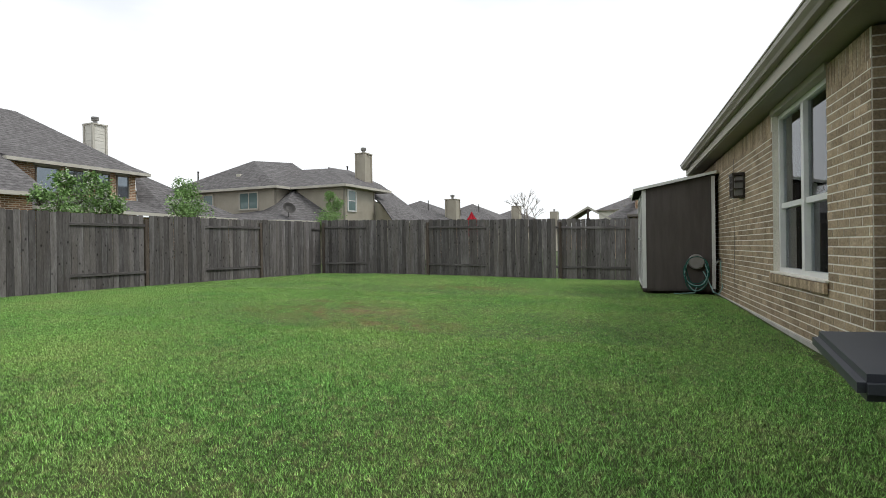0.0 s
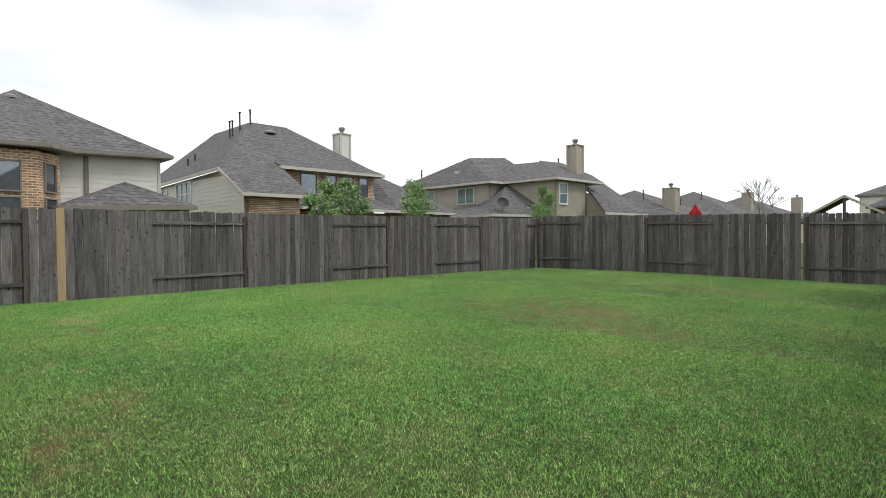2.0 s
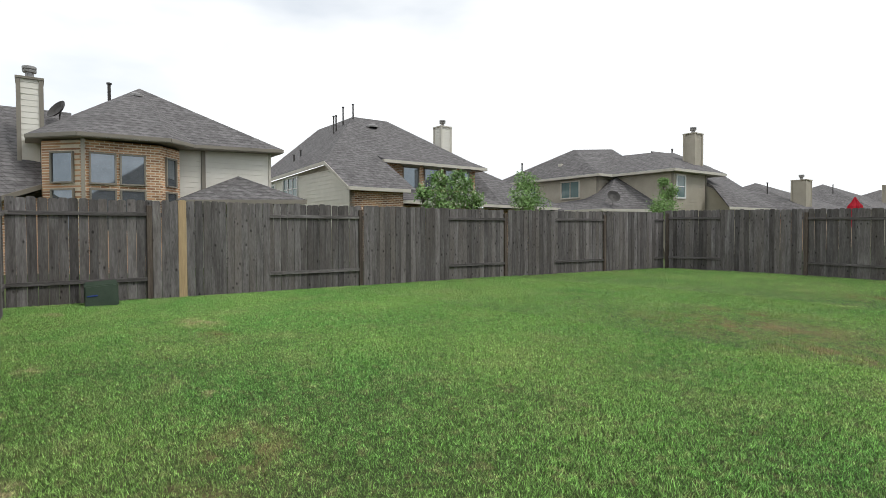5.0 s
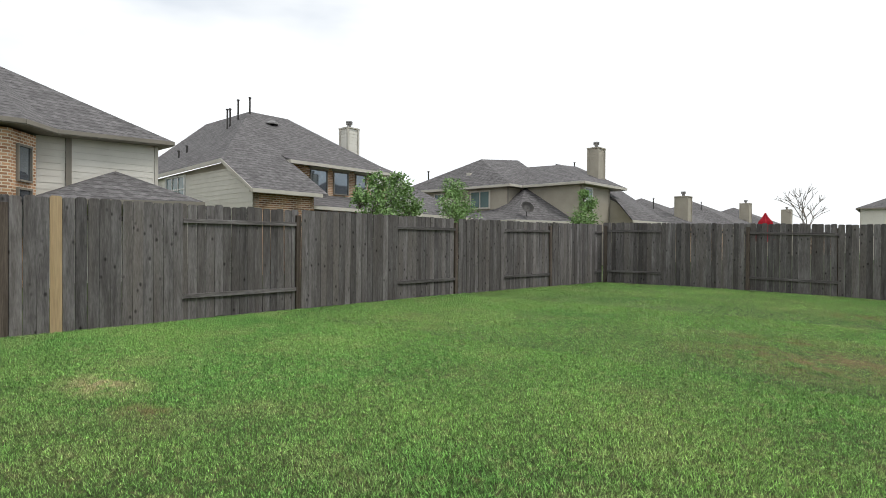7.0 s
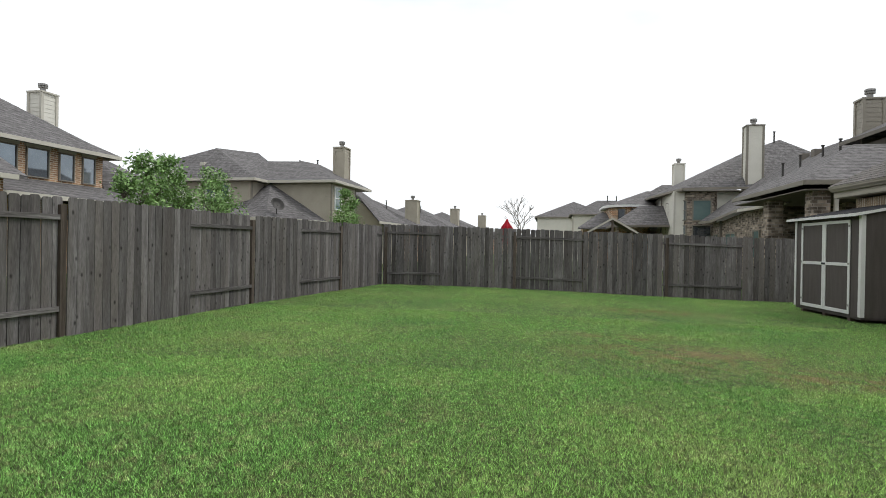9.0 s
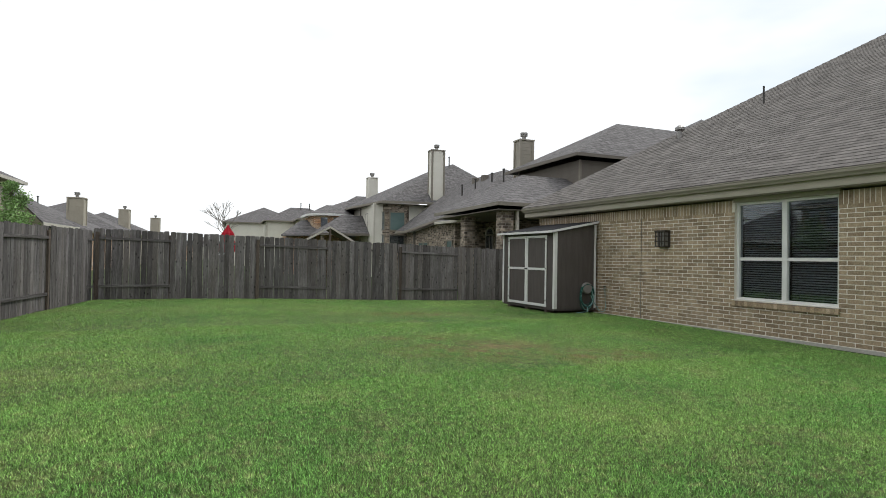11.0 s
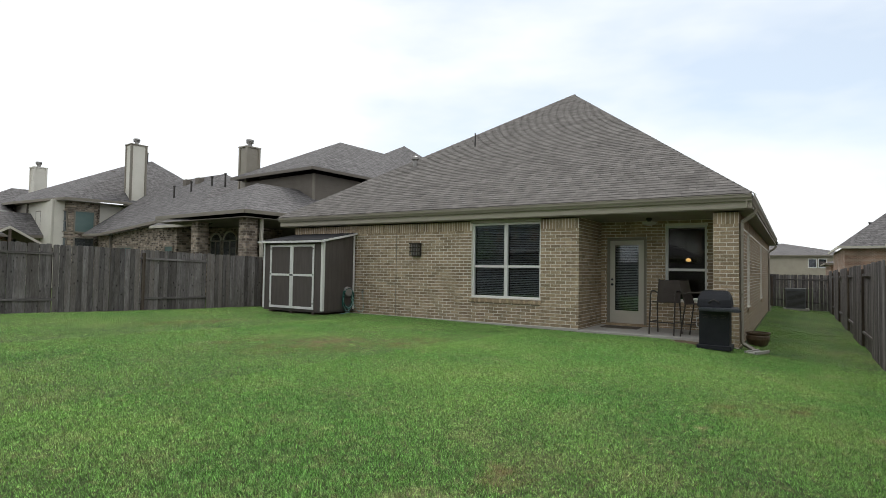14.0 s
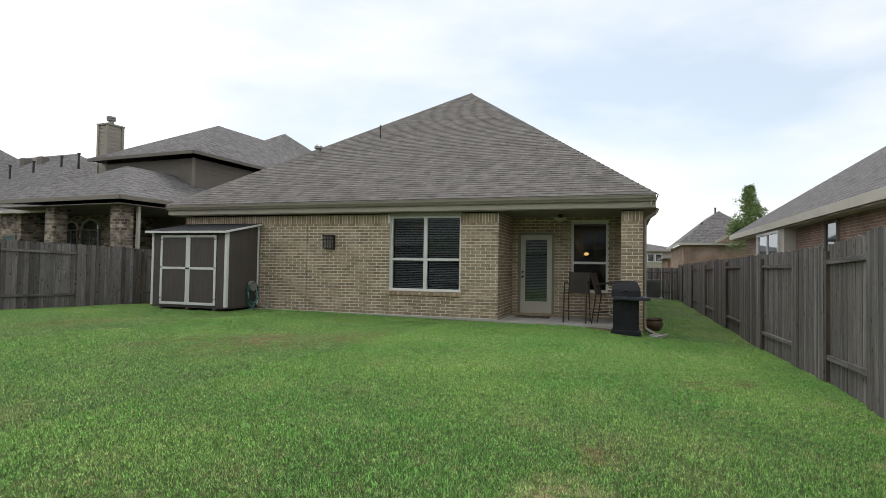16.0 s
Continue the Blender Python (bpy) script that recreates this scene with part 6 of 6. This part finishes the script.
chimney(h5, 6.3, 7.2, 19.7, 20.4, 4.9, 9.1, M_SIDING_CREAM, M_SIDING_CREAM, M_TAUPE_TRIM)
for at in ((8.1, 23.9, 8.2), (9.3, 23.9, 8.75), (6.3, 14.3, 5.2), (6.6, 13.0, 5.4), (6.9, 11.4, 5.6), (7.4, 10.9, 5.8)):
    stack(h5, at, 0.75, 0.05)
for at in ((7.9, 15.8, 6.6), (7.9, 14.4, 6.6), (7.0, 23.6, 7.7)):
    part("roof_vent_box", boxed((at[0] - 0.18, at[0] + 0.18, at[1] - 0.2, at[1] + 0.2, at[2] - 0.3, at[2] + 0.12)), M_SIDING_DARK, h5)

far_house(FAR, 0.7, 12, 30.0, 36.4, 5.1, 7.0, M_SIDING_CREAM, "pale two-storey house behind the garden rows", chimneys=((4.2, 4.9, 29.6, 30.4, 4.5, 8.25, *CRM),), stacks=((6.6, 33, 6.7), (6.9, 33, 6.7)), siding=M_SIDING_CREAM)
far_house(FAR, -0.3, 7.5, 41.5, 48.5, 5.3, 7.1, M_SIDING_CREAM, "cream distant house with twin grey hips", siding=M_SIDING_CREAM)
far_house(FAR, -3.3, 5.2, 46.7, 53.1, 5.3, 7.05, M_SIDING_CREAM, "cream distant house with a low hipped roof", siding=M_SIDING_CREAM, stacks=((1, 49.5, 6.9), (2.0, 49.5, 6.9)), windows=(((-2.9, 48.6), (-2.9, 48.0), 3.5, 4.7, (-1, 0)),))
# brick house with a rounded white eave, close behind the pavilion
h6 = thing("neighbour_house", FAR, "red-brick house with a rounded white eave", "house")
bm = bmesh.new()
arc = [(0.35 + 1.5 * math.cos(t), 26.5 + 1.5 * math.sin(t)) for t in (math.pi * (1.0 + k / 10) for k in range(11))]
prism(bm, [(x, y, 0) for x, y in arc] + [(1.85, 29.5, 0), (-1.15, 29.5, 0)], (0, 0, 4.5))
part("bay_wall", bm, M_RED_BRICK, h6)
bm = bmesh.new()
prism(bm, [(0.35 + 1.9 * math.cos(t), 26.5 + 1.9 * math.sin(t), 4.5) for t in (math.pi * (1.0 + k / 10) for k in range(11))] + [(2.25, 29.5, 4.5), (-1.55, 29.5, 4.5)], (0, 0, 0.16))
part("rounded_eave", bm, M_WHITE, h6)
top6 = (1.9, 28.6, 6.0)
rim = [(0.35 + 1.85 * math.cos(t), 26.5 + 1.85 * math.sin(t), 4.68) for t in (math.pi * (1.0 + k / 5) for k in range(6))]
planes(h6, [(a, b, top6) for a, b in zip(rim, rim[1:])] + [((-1.5, 29.5, 4.68), rim[0], top6), (rim[-1], (8, 27.5, 4.68), (8, 28.6, 6.0), top6)])
for k in (3, 5, 7):
    a, b = arc[k], arc[k + 1]
    opening(h6, a, b, 3.5, 4.35, ((a[0] + b[0]) / 2 - 0.35, (a[1] + b[1]) / 2 - 26.5), M_TAUPE_TRIM, trim=0.04)
planes(h6, [((-3.4, 26.0, 3.0), (-1.0, 24.6, 3.0), (-0.4, 27.0, 4.3), (-1.6, 29.0, 4.3))], "low_roof")
part("low_wall", boxed((-3.0, -1.0, 26.3, 29.0, 0.0, 3.0)), M_RED_BRICK, h6)
far_house(FAR, -7.5, 3, 58, 70, 5.6, 8.0, M_SIDING_CREAM, "far cream house with a grey roof", siding=M_SIDING_CREAM, windows=(((-7.1, 64), (-7.1, 63), 4.0, 5.0, (-1, 0)),))
far_house(FAR, -16.0, -8, 140, 155, 3.4, 6.0, M_PALE_TRIM, "very distant pale house on the horizon")
far_house(FAR, -30.0, -20, 160, 172, 3.4, 5.6, M_PALE_TRIM, "very distant grey-roofed house on the skyline")

# garden pavilion, play set and parasol beyond the far fence
pav = thing("garden_pavilion", FAR, "dark hip-roofed garden pavilion beyond the fence", "pavilion")
pe, p0, p1 = [(-1.4, 21.6, 3.05), (3.2, 21.6, 3.1), (3.2, 26.0, 3.1), (-1.4, 26.0, 3.05)], (0.7, 23.8, 4.5), (2.3, 23.8, 4.5)
planes(pav, [(pe[0], pe[1], p1, p0), (pe[1], pe[2], p1), (pe[3], pe[0], p0), (pe[2], pe[3], p0, p1)])
eaves(pav, [pe[3], pe[0], pe[1], pe[2]], M_SIDING_DARK, 0.16)
for u in (-1.0, 2.8):
    for w in (22.0, 25.6):
        part("post", boxed((u - 0.1, u + 0.1, w - 0.1, w + 0.1, 0, 2.98)), M_STONE, pav)
play = thing("play_set", pose(-1.74, 28.4, 0, 0, 0, -4), "wooden play set with a small gabled roof", "play set")
for s in (-1, 1):
    bm = bmesh.new()
    prism(bm, [(0, -0.8, 2.88), (0, 0.8, 2.88), (1.25 * s, 0.8, 2.15), (1.25 * s, -0.8, 2.15)], (0, 0, -0.06))
    part("roof_panel", bm, M_POST, play)
    bm = bmesh.new()
    prism(bm, [(0, -0.84, 2.93), (1.3 * s, -0.84, 2.17), (1.3 * s, -0.84, 2.07), (0, -0.84, 2.83)], (0, 0.03, 0))
    part("barge_board", bm, M_PALE_TRIM, play)
    for y in (-0.7, 0.7):
        part("post", boxed((0.9 * s - 0.05, 0.9 * s + 0.05, y - 0.05, y + 0.05, 0, 2.3)), M_POST, play)
part("king_post", boxed((-0.05, 0.05, -0.83, -0.78, 2.0, 2.8)), M_POST, play)
part("beam", boxed((0.9, 3.2, -0.05, 0.05, 2.0, 2.12)), M_PALE_TRIM, play)
par = thing("parasol", pose(-6.78, 24.55, 0), "closed red garden parasol on a pole", "parasol")
bm = bmesh.new()
lathe(bm, [(0.02, 0.0), (0.02, 1.9)], sides=8)
part("pole", bm, M_PIPE, par)
bm = bmesh.new()
rng = random.Random(5)
prof = [(0.36, 1.55), (0.33, 1.75), (0.25, 1.95), (0.19, 2.15), (0.235, 2.18), (0.20, 2.32), (0.10, 2.46), (0.02, 2.64)]
sides = 16
rings = [[bm.verts.new(((r * (1 + 0.16 * (-1) ** k)) * math.cos(2 * math.pi * k / sides), (r * (1 + 0.16 * (-1) ** k)) * math.sin(2 * math.pi * k / sides), z + 0.03 * rng.uniform(-1, 1) * (z < 1.6))) for k in range(sides)] for r, z in prof]
for a, b in zip(rings, rings[1:]):
    for k in range(sides):
        bm.faces.new((a[k], a[(k + 1) % sides], b[(k + 1) % sides], b[k]))
bm.faces.new(rings[-1])
part("canopy", bm, M_RED, par, "folded red canvas canopy")

# brick house beyond the side fence
h7 = thing("neighbour_house", pose(0, -0.83, 0), "single-storey rose brick house beyond the side fence", "house")
part("wall", boxed((-8.0, 17.0, -12.0, -2.6, -0.4, 2.85)), M_PINK_BRICK, h7)
bay = part("window_bay", boxed((9.0, 13.2, -2.7, -2.25, 0.6, 2.85)), M_PALE_TRIM, h7)
opening(h7, (9.6, -2.25), (12.6, -2.25), 1.2, 2.68, (0, 1), M_WHITE, M_DARK_GLASS, bars=2)
opening(h7, (5.1, -2.6), (6.0, -2.6), 1.0, 2.70, (0, 1), M_TAUPE_TRIM, M_DARK_GLASS, cross=True, trim=0.05)
opening(h7, (-1.5, -2.6), (-0.5, -2.6), 1.0, 2.70, (0, 1), M_TAUPE_TRIM, M_DARK_GLASS, cross=True, trim=0.05)
planes(h7, [((-9.0, -2.15, 3.08), (18.4, -2.15, 3.08), (11.5, -6.3, 6.05), (-9.0, -6.3, 6.05)), ((18.4, -2.15, 3.08), (18.4, -12, 3.08), (11.5, -6.3, 6.05)), ((18.4, -12, 3.08), (-9, -12, 3.08), (-9, -6.3, 6.05), (11.5, -6.3, 6.05))])
eaves(h7, [(18.4, -8.0, 3.08), (18.4, -2.15, 3.08), (-9.0, -2.15, 3.08)], M_PALE_TRIM, 0.24)
part("soffit", boxed((-8.8, 18.2, -2.7, -2.2, 2.80, 2.84)), M_PALE_TRIM, h7)
h8 = thing("neighbour_house", IDENT, "brick house with a steep grey gable roof", "house")
part("wall", boxed((32.0, 44.0, -14.0, -2.1, -0.5, 3.25)), M_PINK_BRICK, h8)
planes(h8, [((31.6, -1.75, 3.3), (31.6, -8.2, 3.3), (36.0, -5.0, 6.0)), ((31.6, -1.75, 3.3), (36.0, -5.0, 6.0), (44, -5.0, 6.0), (44, -1.75, 3.3)), ((31.6, -8.2, 3.3), (44, -8.2, 3.3), (44, -5.0, 6.0), (36.0, -5.0, 6.0))])
eaves(h8, [(44, -1.75, 3.3), (31.6, -1.75, 3.3), (31.6, -8.2, 3.3)], M_PALE_TRIM)
bm = bmesh.new()
prism(bm, [(31.5, -4.3, 3.3), (31.5, -9.0, 3.3), (31.5, -6.6, 4.9)], (0.3, 0, 0))
part("gable", bm, M_PINK_BRICK, h8)
eaves(h8, [(31.45, -4.1, 3.4), (31.45, -6.6, 5.1)], M_PALE_TRIM, 0.16)
stack(h8, (37, -4.9, 5.8), 0.5, 0.06)
stack(h8, (34.2, -3.6, 4.5), 0.4, 0.06)
far_house(pose(60, 0, 0), 0, 14, -5.2, 11.0, 3.6, 5.2, M_SIDING_TAN, "distant tan house with arched windows", windows=(((0.4, -0.7), (0.4, -1.35), 2.3, 3.15, (-1, 0), M_WHITE), ((0.4, -1.6), (0.4, -2.25), 2.3, 3.15, (-1, 0), M_WHITE)), siding=M_SIDING_TAN)
far_house(pose(46, 0, 0), 0, 10, -6.0, -1.6, 2.5, 3.2, M_PINK_BRICK, "low brick wing behind the passage")


# ---- trees ----
def leafy(name, m, label, trunks, crown, n_leaves, leaf, mat, seed, blossoms=0, spread=1.0):
    """Forked stems and a crown of single leaves in loose clumps. crown: list of (x, y, z, radius)."""
    t = thing(name, m, label, "tree")
    rng = random.Random(seed)
    bm = bmesh.new()
    for line, r0, r1 in trunks:
        tube(bm, line, r0, sides=7, taper=r1)
    part("trunk", bm, M_BARK, t)
    verts, faces, bv, bf = [], [], [], []
    clumps = []
    for x, y, z, r in crown:
        for _ in range(26):
            d = Vector((rng.gauss(0, 1), rng.gauss(0, 1), rng.gauss(0, 0.9))).normalized() * r * rng.uniform(0.35, 1.05)
            clumps.append((Vector((x, y, z)) + d, r * rng.uniform(0.12, 0.30)))
    bm = bmesh.new()
    for c, r in clumps[::2]:
        base = Vector(min(crown, key=lambda k: (Vector(k[:3]) - c).length)[:3]) - Vector((0, 0, 0.3))
        mid = base.lerp(c, 0.55) + Vector((rng.uniform(-0.05, 0.05), rng.uniform(-0.05, 0.05), -0.03))
        tube(bm, [base, mid, c], 0.012, sides=4, taper=0.003)
    part("branches", bm, M_BARK, t)
    for _ in range(n_leaves):
        c, r = rng.choice(clumps)
        p = c + Vector((rng.gauss(0, 0.55), rng.gauss(0, 0.55), rng.gauss(0, 0.55))) * r * 1.9 * spread
        a = Vector((rng.gauss(0, 1), rng.gauss(0, 1), rng.gauss(-0.2, 0.7))).normalized()
        b = a.cross(Vector((rng.gauss(0, 1), rng.gauss(0, 1), rng.gauss(0, 1)))).normalized()
        s = leaf * rng.uniform(0.6, 1.3)
        k = len(verts)
        verts += [tuple(p), tuple(p + a * s * 0.5 + b * s * 0.27), tuple(p + a * s), tuple(p + a * s * 0.5 - b * s * 0.27)]
        faces.append((k, k + 1, k + 2, k + 3))
    tagged(part("crown", raw_mesh("crown", verts, faces, mat), None, t), kind="stuff")
    if blossoms:
        for _ in range(blossoms):
            c, r = rng.choice(clumps)
            top = c + Vector((rng.uniform(-1, 1) * r, rng.uniform(-1, 1) * r, r * rng.uniform(0.5, 1.6)))
            for _ in range(12):
                p = top + Vector((rng.gauss(0, 1), rng.gauss(0, 1), rng.gauss(0, 1.3))) * 0.035
                a = Vector((rng.gauss(0, 1), rng.gauss(0, 1), rng.gauss(0, 1))).normalized() * 0.035
                b = a.cross(Vector((rng.gauss(0, 1), rng.gauss(0, 1), rng.gauss(0, 1)))).normalized() * 0.035
                k = len(bv)
                bv += [tuple(p), tuple(p + a), tuple(p + b)]
                bf.append((k, k + 1, k + 2))
        tagged(part("blossom", raw_mesh("blossom", bv, bf, M_BLOSSOM), None, t, "white crape myrtle blossom"), kind="stuff")
    return t


stems = [([(0, 0, 0), (0.1, 0.05, 0.9), (0.35, 0.2, 1.9)], 0.05, 0.02), ([(0.05, 0, 0), (-0.15, 0.1, 0.9), (-0.4, -0.2, 1.9)], 0.045, 0.02), ([(0, 0.05, 0), (0.0, -0.1, 1.0), (0.05, -0.3, 2.1)], 0.05, 0.02)]
leafy("crape_myrtle", pose(-13.95, 11.0, 0, 0, 0, 10), "bushy green crape myrtle with white blossom", stems, [(0.1, -0.85, 2.35, 0.45), (0, 0.0, 2.62, 0.52), (0.1, 0.85, 2.4, 0.45), (0, 0.45, 2.05, 0.5), (0, -0.45, 2.05, 0.5), (0.0, -1.25, 2.5, 0.2), (0.1, 0.3, 3.05, 0.2), (0.1, 1.25, 2.3, 0.28), (0, -0.5, 2.88, 0.22), (0.1, 0.8, 2.85, 0.2)], 6800, 0.085, M_LEAF, 31, blossoms=100)
leafy("crape_myrtle", pose(-15.97, 16.95, 0, 0, 0, 80), "upright green crape myrtle behind the fence", stems, [(0.0, 0.0, 2.9, 0.6), (0.2, 0.2, 3.4, 0.42), (-0.35, -0.3, 2.5, 0.6), (0.35, -0.2, 2.4, 0.55)], 4000, 0.09, M_LEAF, 32, blossoms=10)
leafy("crape_myrtle", pose(-13.8, 24.3, 0, 0, 0, 40), "small leafy green tree with open crown", stems, [(0.0, 0.0, 2.7, 0.6), (0.2, 0.3, 3.2, 0.4), (-0.3, -0.4, 2.5, 0.5), (-0.1, 0.1, 3.65, 0.22)], 4000, 0.09, M_LEAF, 33)
pine_line = [([(0, 0, 0), (0.05, 0, 3.0), (0, 0.05, 6.6)], 0.13, 0.02)]
leafy("pine_tree", pose(28.1, -5.7, 0), "dense green pine behind the rooflines", pine_line, [(0, 0, 6.6, 0.25), (0, 0.05, 6.2, 0.4), (0.1, 0.2, 5.6, 0.6), (-0.1, -0.4, 5.2, 0.5), (-0.2, 0.3, 4.8, 0.75), (0.2, -0.3, 4.2, 0.9), (0, 0.7, 4.2, 0.6), (0, 0.2, 3.4, 1.0)], 9500, 0.14, M_PINE, 34)


def bare_tree():
    t = thing("bare_tree", pose(-6.06, 35.5, 0), "leafless pale tree beyond the gardens", "tree")
    rng = random.Random(8)
    bm = bmesh.new()

    def grow(p, d, length, r, depth):
        q = p + d * length
        tube(bm, [p, q], r, sides=5, taper=r * 0.7)
        if depth:
            for _ in range(3):
                nd = (d + Vector((rng.gauss(0, 0.45), rng.gauss(0, 0.45), rng.uniform(-0.05, 0.3)))).normalized()
                grow(q, nd, length * rng.uniform(0.6, 0.8), r * 0.65, depth - 1)

    grow(Vector((0, 0, 0)), Vector((0, 0, 1)), 1.6, 0.06, 4)
    part("trunk_and_twigs", bm, M_TWIG, t)


bare_tree()
